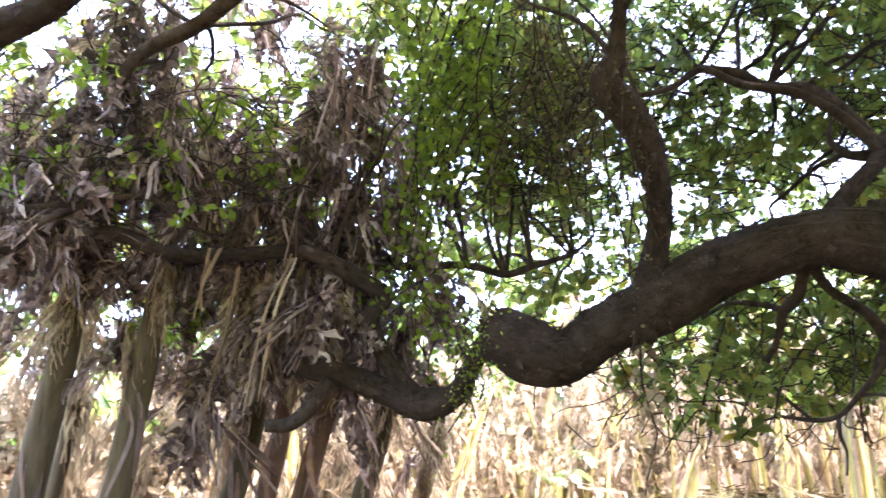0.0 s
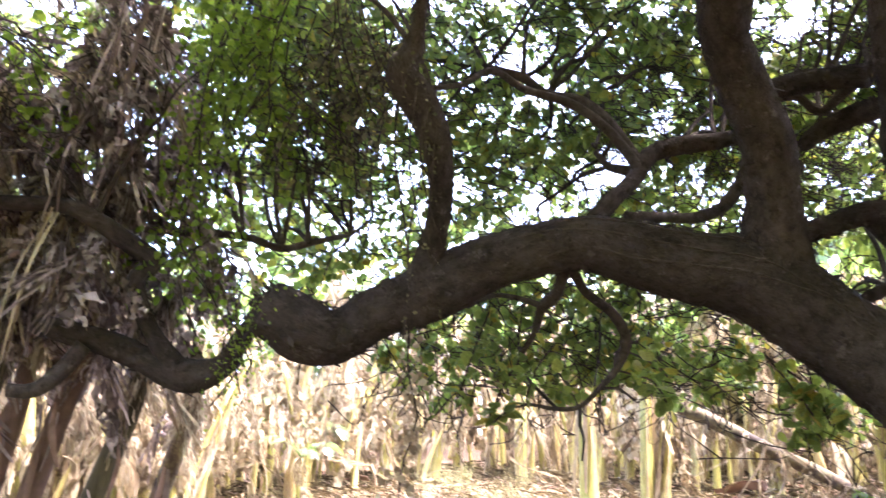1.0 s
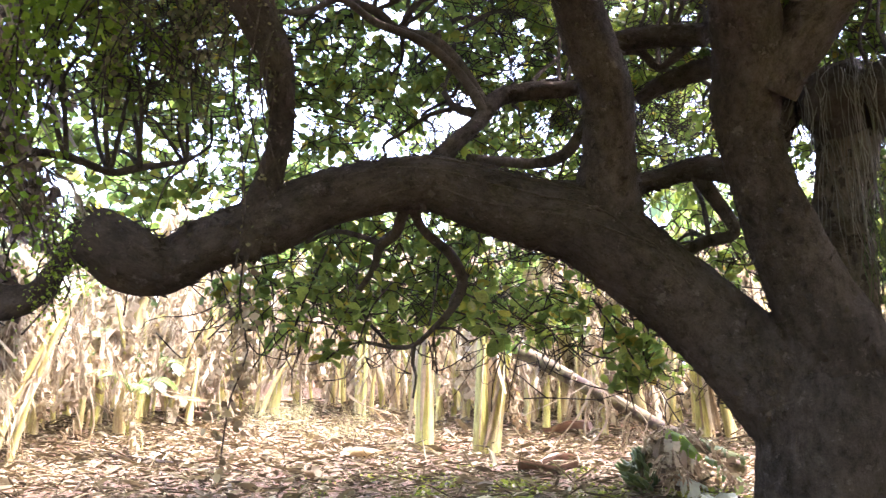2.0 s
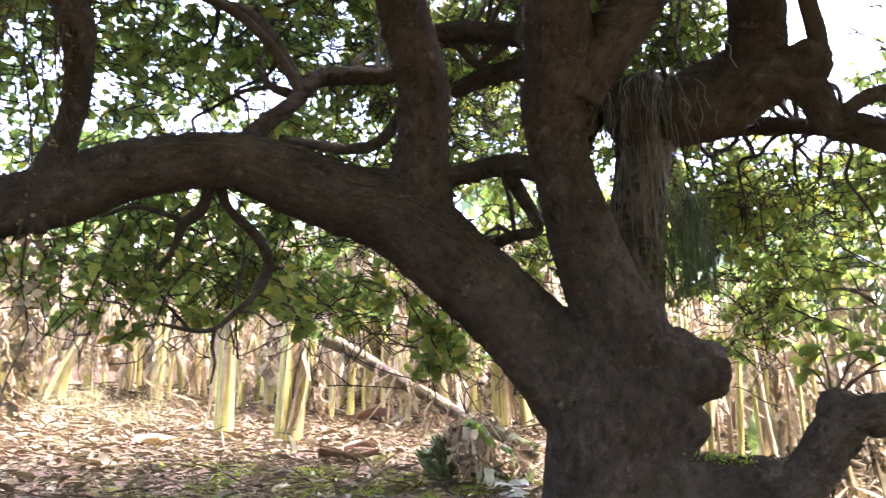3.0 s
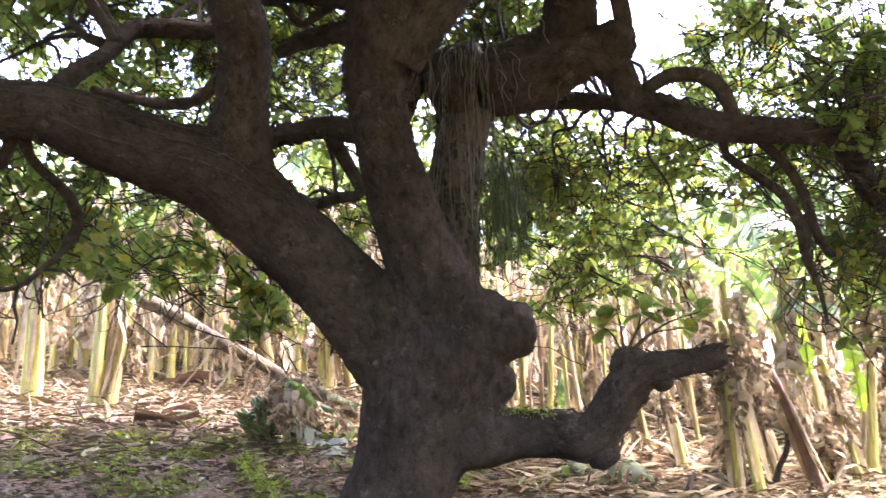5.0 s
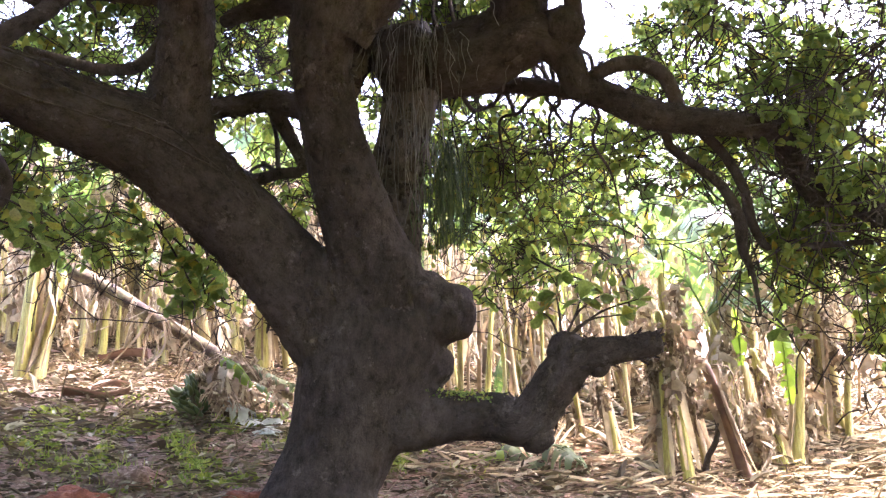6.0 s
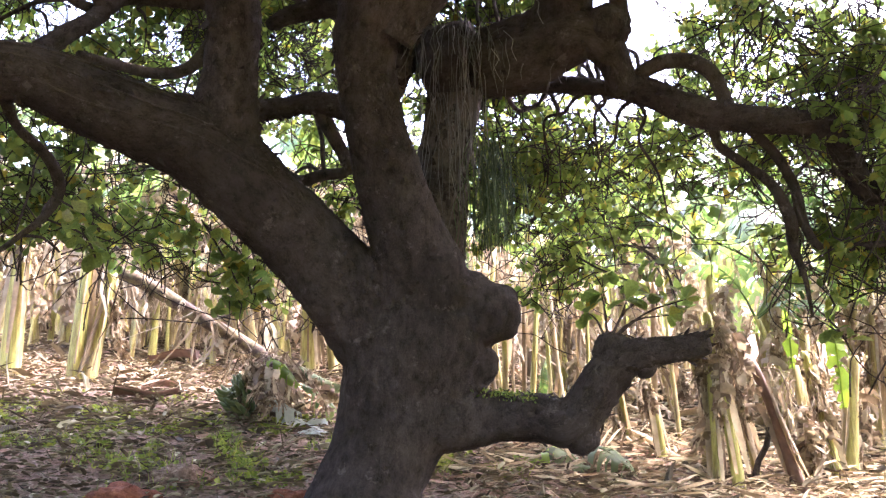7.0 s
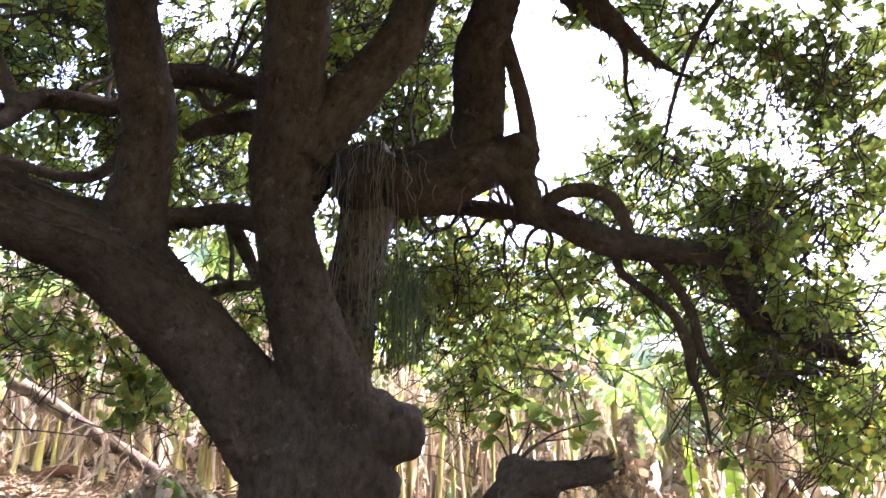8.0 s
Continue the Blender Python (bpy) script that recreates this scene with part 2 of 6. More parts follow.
def bark_space(mesh, rows, sides, step):
    """Stores for each point where it lies round and along its limb, for the bark's grain."""
    line = spline(rows, step)
    run, out = len(limb_lines) * 5.0, []
    for i, q in enumerate(line):
        run += (q.xyz - line[max(i - 1, 0)].xyz).length
        for k in range(sides):
            a = 2 * math.pi * k / sides
            out += [math.cos(a) * max(q.w, 0.05), math.sin(a) * max(q.w, 0.05), run]
    mesh.attributes.new("bark_at", "FLOAT_VECTOR", "POINT").data.foreach_set("vector", out)


def limb(kind, rows, material=None):
    r = max(q[3] for q in rows)
    thick = r > 0.05
    sides, step = 40 if r > 0.12 else 16 if thick else 8, 0.022 if thick else 0.04
    mesh = from_lists(kind, *tube(rows, sides, step, 0.10 if r > 0.12 else 0.08 if thick else 0.05, len(limb_lines) * 3.7))
    if thick:
        bark_space(mesh, rows, sides, step)
    ob = part(kind, mesh, material or (BARK if thick else TWIG), tree)
    ob.matrix_parent_inverse = tree_inverse
    limb_lines.append(rows)
    return ob


def knot_lump(bm, x, y, z, rx, ry, rz, seed):
    lump = bmesh.ops.create_icosphere(bm, subdivisions=4, radius=1.0)["verts"]
    for v in lump:
        k = 1 + 0.12 * noise.noise(v.co * 1.6 + Vector((seed, 0, 0))) + 0.12 * noise.noise(v.co * 4.0) + 0.06 * noise.noise(v.co * 9.0)
        v.co = Vector((v.co.x * rx * k + x, v.co.y * ry * k + y, v.co.z * rz * k + z))


def grown_trunk(lines, knots):
    """The trunk, the roots of its limbs and its swellings, grown together into one skin."""
    verts, faces = [], []
    for k, rows in enumerate(lines):
        tube(rows, 32, 0.03, 0.10, k * 3.1, verts, faces)
    bm = bmesh.new()
    made = [bm.verts.new(v) for v in verts]
    for q in faces:
        bm.faces.new([made[i] for i in q])
    for k, row in enumerate(knots):
        knot_lump(bm, *row, k + 1.0)
    ob = part("trunk", bm, LOOSE_BARK, tree)
    ob.matrix_parent_inverse = tree_inverse
    skin = ob.modifiers.new("skin", "REMESH")
    skin.mode, skin.voxel_size, skin.use_smooth_shade = "VOXEL", 0.016, True
    ease = ob.modifiers.new("ease", "SMOOTH")
    ease.factor, ease.iterations = 0.5, 5
    return ob


TRUNK_ROWS = [(3.40, 3.31, 0.70, 0.50), (3.42, 3.31, 0.90, 0.40), (3.45, 3.33, 1.06, 0.325), (3.50, 3.34, 1.24, 0.285), (3.57, 3.29, 1.45, 0.295),
              (3.62, 3.22, 1.71, 0.335), (3.66, 3.16, 1.95, 0.375), (3.67, 3.18, 2.15, 0.34), (3.66, 3.20, 2.30, 0.24)]
limb_lines.append(TRUNK_ROWS)
grown_trunk([
    TRUNK_ROWS,
    [(3.67, 3.17, 1.80, 0.275), (3.51, 3.30, 2.07, 0.272), (3.27, 3.44, 2.345, 0.232), (3.02, 3.54, 2.595, 0.21), (2.84, 3.59, 2.745, 0.16)],
    [(3.64, 3.18, 1.98, 0.290), (3.60, 3.08, 2.27, 0.268), (3.49, 3.06, 2.50, 0.206), (3.36, 3.045, 2.73, 0.165), (3.30, 3.035, 2.84, 0.12)],
    [(3.84, 3.20, 2.05, 0.22), (3.92, 3.22, 2.42, 0.155), (3.94, 3.18, 2.60, 0.11)],
    [(3.60, 3.22, 1.60, 0.25), (3.76, 3.00, 1.55, 0.170), (3.87, 2.78, 1.56, 0.128), (3.93, 2.66, 1.555, 0.09)]],
    [(3.85, 2.82, 2.10, 0.19, 0.19, 0.165), (3.76, 2.97, 2.20, 0.24, 0.22, 0.15), (3.85, 2.92, 1.84, 0.14, 0.14, 0.13), (3.78, 3.03, 1.68, 0.2, 0.2, 0.17),
     (3.90, 2.76, 2.19, 0.09, 0.09, 0.07), (3.89, 2.74, 2.02, 0.08, 0.08, 0.07)])
limb("limb", [(3.67, 3.17, 1.80, 0.270), (3.51, 3.30, 2.07, 0.268), (3.27, 3.44, 2.345, 0.228), (3.02, 3.54, 2.595, 0.216),
      (2.655, 3.64, 2.895, 0.220), (2.39, 3.75, 2.99, 0.191), (2.09, 3.88, 3.09, 0.169), (1.84, 3.97, 3.16, 0.147),
      (1.58, 4.09, 3.14, 0.143), (1.32, 4.20, 3.06, 0.147), (1.10, 4.30, 2.94, 0.153), (0.83, 4.39, 2.83, 0.135),
      (0.63, 4.46, 2.71, 0.140), (0.48, 4.44, 2.72, 0.165), (0.33, 4.44, 2.80, 0.155), (0.26, 4.455, 2.84, 0.135),
      (0.235, 4.46, 2.855, 0.06)])
limb("limb", [(0.24, 4.50, 2.82, 0.05), (0.16, 4.62, 2.71, 0.052), (0.07, 4.76, 2.58, 0.064), (-0.10, 4.88, 2.55, 0.098),
      (-0.30, 4.91, 2.62, 0.080), (-0.49, 4.93, 2.70, 0.071), (-0.73, 4.94, 2.76, 0.062), (-0.90, 4.96, 2.80, 0.049)])
limb("limb", [(-0.13, 4.88, 2.55, 0.073), (-0.28, 4.83, 2.73, 0.052), (-0.37, 4.78, 2.89, 0.047), (-0.40, 4.74, 3.02, 0.047),
      (-0.33, 4.72, 3.12, 0.054), (-0.47, 4.68, 3.21, 0.051), (-0.64, 4.63, 3.30, 0.046), (-0.81, 4.59, 3.34, 0.041),
      (-1.18, 4.52, 3.29, 0.041), (-1.47, 4.44, 3.27, 0.041), (-1.71, 4.38, 3.35, 0.038), (-2.00, 4.31, 3.36, 0.032),
      (-2.29, 4.26, 3.42, 0.030)])
limb("branch", [(-0.63, 4.87, 2.68, 0.048), (-0.72, 4.89, 2.55, 0.048), (-0.83, 4.84, 2.43, 0.041), (-0.96, 4.82, 2.42, 0.035)])
limb("branch", [(-2.12, 3.33, 3.85, 0.087), (-1.90, 3.44, 4.08, 0.077), (-1.72, 3.49, 4.32, 0.070)])
limb("branch", [(-1.09, 3.99, 4.65, 0.049), (-1.34, 4.06, 4.46, 0.046), (-1.57, 4.07, 4.33, 0.041), (-1.70, 4.10, 4.21, 0.036),
      (-1.77, 4.19, 4.02, 0.030)])
limb("limb", [(2.78, 3.67, 2.75, 0.180), (2.70, 3.60, 2.96, 0.194), (2.66, 3.53, 3.14, 0.161), (2.60, 3.41, 3.33, 0.135),
      (2.51, 3.29, 3.53, 0.128), (2.31, 3.17, 3.77, 0.121), (2.19, 3.07, 3.91, 0.114), (2.08, 2.89, 4.12, 0.134),
      (1.83, 2.79, 4.33, 0.111)])
limb("limb", [(3.64, 3.18, 1.98, 0.289), (3.60, 3.08, 2.27, 0.271), (3.49, 3.06, 2.50, 0.205), (3.32, 3.04, 2.80, 0.171),
      (3.18, 3.00, 3.05, 0.151), (3.03, 2.91, 3.32, 0.156), (2.94, 2.76, 3.52, 0.164), (2.82, 2.64, 3.71, 0.158),
      (2.72, 2.53, 3.86, 0.150), (2.58, 2.40, 4.04, 0.138), (2.34, 2.29, 4.26, 0.123)])
limb("limb", [(3.04, 2.75, 3.38, 0.128), (3.07, 2.60, 3.56, 0.135), (3.12, 2.43, 3.72, 0.122), (3.16, 2.27, 3.89, 0.108),
      (3.15, 2.14, 4.11, 0.102), (3.11, 2.01, 4.34, 0.094)])
limb("limb", [(3.84, 3.22, 2.13, 0.190), (3.92, 3.22, 2.42, 0.153), (3.94, 3.18, 2.69, 0.130), (3.92, 3.17, 2.95, 0.151),
      (3.89, 3.09, 3.20, 0.148), (3.85, 3.01, 3.41, 0.156), (3.80, 2.98, 3.59, 0.174), (3.75, 2.98, 3.75, 0.133)], FIBROUS_BARK)
limb("limb", [(3.84, 2.84, 3.50, 0.147), (3.89, 2.68, 3.55, 0.186), (3.96, 2.49, 3.58, 0.180), (3.96, 2.34, 3.68, 0.160),
      (3.86, 2.24, 3.83, 0.139), (3.71, 2.13, 4.04, 0.138), (3.61, 1.98, 4.21, 0.124), (3.49, 1.81, 4.39, 0.107)])
limb("limb", [(3.88, 3.06, 3.40, 0.116), (3.80, 3.10, 3.61, 0.126), (3.71, 3.14, 3.70, 0.104), (3.64, 3.22, 3.58, 0.083),
      (3.54, 3.23, 3.35, 0.073)], FIBROUS_BARK)
limb("limb", [(3.82, 2.79, 3.48, 0.178), (3.91, 2.57, 3.49, 0.184), (3.97, 2.34, 3.55, 0.158), (4.01, 2.19, 3.53, 0.122),
      (4.10, 2.13, 3.43, 0.094), (4.18, 2.10, 3.29, 0.081), (4.26, 2.00, 3.24, 0.081), (4.39, 1.82, 3.13, 0.081),
      (4.51, 1.60, 3.06, 0.072), (4.64, 1.41, 3.03, 0.063), (4.75, 1.27, 3.00, 0.067), (4.87, 1.22, 2.85, 0.065),
      (4.93, 1.15, 2.66, 0.058), (5.05, 0.98, 2.58, 0.049), (5.17, 0.75, 2.44, 0.036)])
limb("branch", [(4.00, 2.19, 3.52, 0.05), (4.04, 2.05, 3.62, 0.052), (3.94, 2.01, 3.83, 0.044), (3.78, 1.98, 3.99, 0.040),
      (3.65, 1.97, 4.16, 0.047), (3.51, 1.92, 4.38, 0.053)])
limb("branch", [(4.20, 2.06, 3.32, 0.041), (4.24, 1.92, 3.38, 0.041), (4.30, 1.79, 3.37, 0.041), (4.37, 1.70, 3.30, 0.041),
      (4.47, 1.68, 3.17, 0.038), (4.54, 1.67, 3.07, 0.035)])
limb("branch", [(4.49, 1.76, 3.08, 0.026), (4.53, 1.77, 2.97, 0.026), (4.61, 1.66, 2.85, 0.024), (4.69, 1.55, 2.72, 0.028),
      (4.75, 1.50, 2.54, 0.035), (4.78, 1.51, 2.40, 0.028), (4.82, 1.48, 2.25, 0.015), (4.85, 1.47, 2.04, 0.009)])
limb("branch", [(4.65, 1.65, 3.07, 0.029), (4.74, 1.55, 2.92, 0.027), (4.82, 1.49, 2.74, 0.029), (4.87, 1.47, 2.53, 0.027),
      (4.92, 1.40, 2.40, 0.020), (4.98, 1.19, 2.40, 0.018), (5.14, 0.97, 2.41, 0.016)])
limb("branch", [(4.32, 3.01, 3.55, 0.046), (4.45, 2.81, 3.57, 0.053), (4.64, 2.53, 3.53, 0.050), (4.78, 2.34, 3.46, 0.039)])
limb("limb", [(3.66, 3.19, 1.62, 0.228), (3.76, 3.00, 1.55, 0.165), (3.87, 2.78, 1.56, 0.125), (3.97, 2.57, 1.55, 0.121),
      (4.00, 2.43, 1.52, 0.125), (4.05, 2.34, 1.62, 0.117), (4.09, 2.27, 1.73, 0.114), (4.12, 2.19, 1.82, 0.108),
      (4.17, 2.10, 1.85, 0.084), (4.235, 1.97, 1.87, 0.067), (4.29, 1.855, 1.88, 0.061), (4.31, 1.795, 1.885, 0.041)])
limb("limb", [(3.98, 2.49, 1.54, 0.073), (4.02, 2.40, 1.46, 0.073), (4.05, 2.35, 1.42, 0.038)])
limb("branch", [(3.04, 3.85, 3.27, 0.066), (3.24, 3.80, 3.34, 0.060), (3.38, 3.66, 3.37, 0.067), (3.55, 3.47, 3.31, 0.075)])
limb("branch", [(3.38, 3.67, 3.37, 0.050), (3.50, 3.65, 3.20, 0.044), (3.60, 3.63, 3.01, 0.037), (3.50, 3.74, 2.98, 0.037),
      (3.41, 3.84, 2.93, 0.037), (3.24, 3.88, 2.83, 0.033)])
limb("branch", [(2.84, 3.66, 4.04, 0.057), (3.03, 3.62, 4.10, 0.065), (3.21, 3.59, 4.14, 0.063), (3.31, 3.40, 4.07, 0.068)])
limb("branch", [(3.05, 3.69, 3.75, 0.034), (3.18, 3.67, 3.85, 0.055), (3.31, 3.53, 3.90, 0.062), (3.30, 3.28, 3.82, 0.059)])
limb("branch", [(3.01, 3.79, 4.09, 0.024), (3.10, 3.72, 4.08, 0.024), (3.22, 3.70, 3.99, 0.024), (3.32, 3.55, 4.08, 0.028)])
limb("branch", [(1.97, 4.12, 3.36, 0.053), (2.10, 4.11, 3.50, 0.047), (2.28, 4.18, 3.68, 0.046), (2.44, 4.24, 3.88, 0.055),
      (2.63, 4.21, 3.95, 0.056), (2.81, 4.10, 3.95, 0.049), (2.92, 3.90, 3.92, 0.044)])
limb("branch", [(2.35, 4.22, 3.78, 0.037), (2.29, 4.28, 3.95, 0.038), (2.20, 4.34, 4.14, 0.035), (2.09, 4.43, 4.29, 0.035),
      (1.92, 4.56, 4.38, 0.032), (1.80, 4.64, 4.53, 0.029), (1.56, 4.65, 4.57, 0.026)])
limb("branch", [(2.17, 4.12, 3.41, 0.025), (2.44, 4.20, 3.46, 0.030), (2.66, 4.19, 3.48, 0.034), (2.84, 4.16, 3.56, 0.038),
      (2.91, 4.04, 3.71, 0.038), (2.91, 3.95, 3.86, 0.034), (2.81, 3.91, 4.04, 0.027), (2.70, 3.87, 4.21, 0.021)])
limb("branch", [(2.28, 4.26, 3.76, 0.034), (2.22, 4.37, 3.83, 0.024), (2.18, 4.45, 3.96, 0.016)])
limb("limb", [(0.99, 4.33, 2.76, 0.084), (1.03, 4.25, 2.98, 0.082), (1.07, 4.17, 3.17, 0.067), (1.09, 4.09, 3.35, 0.064),
      (1.07, 4.02, 3.50, 0.067), (1.01, 3.92, 3.65, 0.082), (0.92, 3.90, 3.83, 0.091), (0.82, 3.85, 3.95, 0.085),
      (0.87, 3.82, 4.08, 0.057), (0.88, 3.74, 4.19, 0.039), (0.89, 3.67, 4.38, 0.033)])
limb("branch", [(1.00, 3.98, 3.96, 0.015), (1.22, 4.09, 4.08, 0.017), (1.42, 4.16, 4.24, 0.020), (1.68, 4.31, 4.24, 0.024),
      (1.98, 4.33, 4.20, 0.028), (2.18, 4.31, 4.06, 0.030), (2.28, 4.24, 3.87, 0.031), (2.30, 4.17, 3.73, 0.034)])
limb("branch", [(1.81, 4.08, 3.06, 0.033), (1.92, 4.18, 2.97, 0.024), (2.11, 4.24, 2.87, 0.028), (2.23, 4.34, 2.75, 0.032),
      (2.19, 4.40, 2.61, 0.022), (2.10, 4.46, 2.50, 0.016), (2.01, 4.52, 2.41, 0.014), (1.90, 4.57, 2.40, 0.013),
      (1.75, 4.62, 2.43, 0.009)])
limb("branch", [(2.01, 4.52, 2.41, 0.013), (2.01, 4.54, 2.31, 0.011), (2.03, 4.54, 2.24, 0.008), (2.02, 4.56, 2.12, 0.006)])
limb("branch", [(2.10, 4.46, 2.50, 0.009), (2.20, 4.42, 2.50, 0.008), (2.28, 4.39, 2.43, 0.006)])
limb("branch", [(1.77, 4.10, 3.05, 0.033), (1.78, 4.25, 2.95, 0.030), (1.75, 4.38, 2.92, 0.028), (1.76, 4.52, 2.82, 0.019),
      (1.72, 4.67, 2.72, 0.011)])
limb("branch", [(1.75, 4.38, 2.93, 0.019), (1.68, 4.50, 3.00, 0.016), (1.56, 4.63, 3.05, 0.013), (1.45, 4.78, 3.01, 0.008)])
limb("branch", [(-0.44, 4.84, 3.34, 0.020), (-0.17, 4.85, 3.35, 0.023), (0.14, 4.94, 3.39, 0.023), (0.38, 5.04, 3.37, 0.022),
      (0.53, 5.01, 3.41, 0.021), (0.79, 5.04, 3.50, 0.014)])


limb("limb", [(3.80, 1.77, 4.63, 0.100), (3.95, 1.72, 4.48, 0.090), (4.09, 1.62, 4.36, 0.085), (4.20, 1.53, 4.25, 0.06), (4.32, 1.44, 4.13, 0.035), (4.45, 1.37, 4.07, 0.016), (4.6, 1.28, 4.05, 0.006)])
limb("branch", [(4.20, 1.53, 4.25, 0.03), (4.34, 1.56, 4.16, 0.02), (4.47, 1.62, 4.04, 0.012), (4.6, 1.63, 3.94, 0.005)])
limb("branch", [(4.47, 0.94, 4.50, 0.020), (4.55, 1.20, 4.28, 0.018), (4.63, 1.37, 4.05, 0.014), (4.73, 1.52, 3.77, 0.010), (4.79, 1.58, 3.63, 0.006)])


# ---- scattering of small pieces ----
def frames_for(n, rng, lean=None):
    """Random turns, as n 3 x 3 matrices whose second column is the way a leaf points."""
    a = rng.uniform(0, 2 * np.pi, n)
    way = rng.normal(size=(n, 3)) if lean is None else lean
    way = way / np.linalg.norm(way, axis=1)[:, None]
    ref = np.stack([np.cos(a), np.sin(a), rng.uniform(-0.3, 0.3, n)], 1)
    side = np.cross(way, ref)
    side /= np.linalg.norm(side, axis=1)[:, None] + 1e-9
    return np.stack([side, way, np.cross(side, way)], 2)


def scatter(name, template, faces, turns, places, sizes):
    """One mesh of many copies of a small template."""
    template = np.array(template, dtype=float)
    n, m = len(places), len(template)
    pts = np.einsum("nij,mj->nmi", turns, template) * np.asarray(sizes).reshape(n, 1, -1) + np.asarray(places)[:, None, :]
    data = bpy.data.meshes.new(name)
    sizes_of = [len(q) for q in faces]
    flat = np.array([v for q in faces for v in q])
    loops = (flat[None, :] + (np.arange(n) * m)[:, None]).ravel()
    counts = np.tile(sizes_of, n)
    data.vertices.add(n * m)
    data.vertices.foreach_set("co", pts.ravel())
    data.loops.add(len(loops))
    data.loops.foreach_set("vertex_index", loops)
    data.polygons.add(len(counts))
    data.polygons.foreach_set("loop_start", np.concatenate([[0], np.cumsum(counts)[:-1]]))
    data.update(calc_edges=True)
    data.polygons.foreach_set("use_smooth", np.ones(len(counts), dtype=bool))
    return data


# a broad leaf with a rounded tip, folded a little along its rib; one unit long
OVAL = [(0, 0, 0), (-0.17, 0.3, 0.05), (0, 0.3, 0), (0.17, 0.3, 0.05), (-0.31, 0.68, 0.07), (0, 0.68, -0.02), (0.31, 0.68, 0.07), (-0.2, 0.92, 0.0), (0, 1.0, -0.07), (0.2, 0.92, 0.0)]
OVAL_FACES = [(0, 2, 1), (0, 3, 2), (1, 2, 5, 4), (2, 3, 6, 5), (4, 5, 8, 7), (5, 6, 9, 8)]


def bark_flakes(n, seed):
    """Loose scales and tufts that roughen the thick limbs."""
    r = np.random.default_rng(seed)
    lines = [spline(rows, 0.03) for rows in limb_lines[1:] if max(q[3] for q in rows) > 0.055]
    weights = np.array([sum(q.w for q in line) for line in lines])
    places, ways, nors = [], [], []
    for k in r.choice(len(lines), n, p=weights / weights.sum()):
        line = lines[k]
        i = int(r.integers(1, len(line) - 1))
        axis = np.array((line[i + 1].xyz - line[i - 1].xyz).normalized())
        out = np.cross(axis, r.normal(size=3))
        out /= np.linalg.norm(out)
        places.append(np.array(line[i].xyz) + out * line[i].w * 1.0)
        ways.append(axis * r.choice((-1, 1)) + out * r.uniform(-0.1, 0.35) + r.normal(size=3) * 0.25)
        nors.append(out)
    ways, nors = np.array(ways), np.array(nors)
    ways /= np.linalg.norm(ways, axis=1)[:, None]
    side = np.cross(ways, nors)
    side /= np.linalg.norm(side, axis=1)[:, None]
    data = scatter("loose_bark", CURL_FLAKE, CURL_FLAKE_FACES, np.stack([side, ways, np.cross(side, ways)], 2), np.array(places), r.uniform(0.02, 0.065, n))
    ob = tagged(part("loose_bark", data, LOOSE_BARK, tree), "loose scales of bark", kind="stuff")
    ob.matrix_parent_inverse = tree_inverse


CURL_FLAKE = [(-0.2, 0, -0.1), (0.2, 0, -0.1), (-0.26, 0.5, 0.05), (0.22, 0.45, 0.06), (-0.05, 1.0, 0.16), (0.12, 0.9, 0.14)]
CURL_FLAKE_FACES = [(0, 1, 3, 2), (2, 3, 5, 4)]
bark_flakes(11000, 91)


all_blobs = []


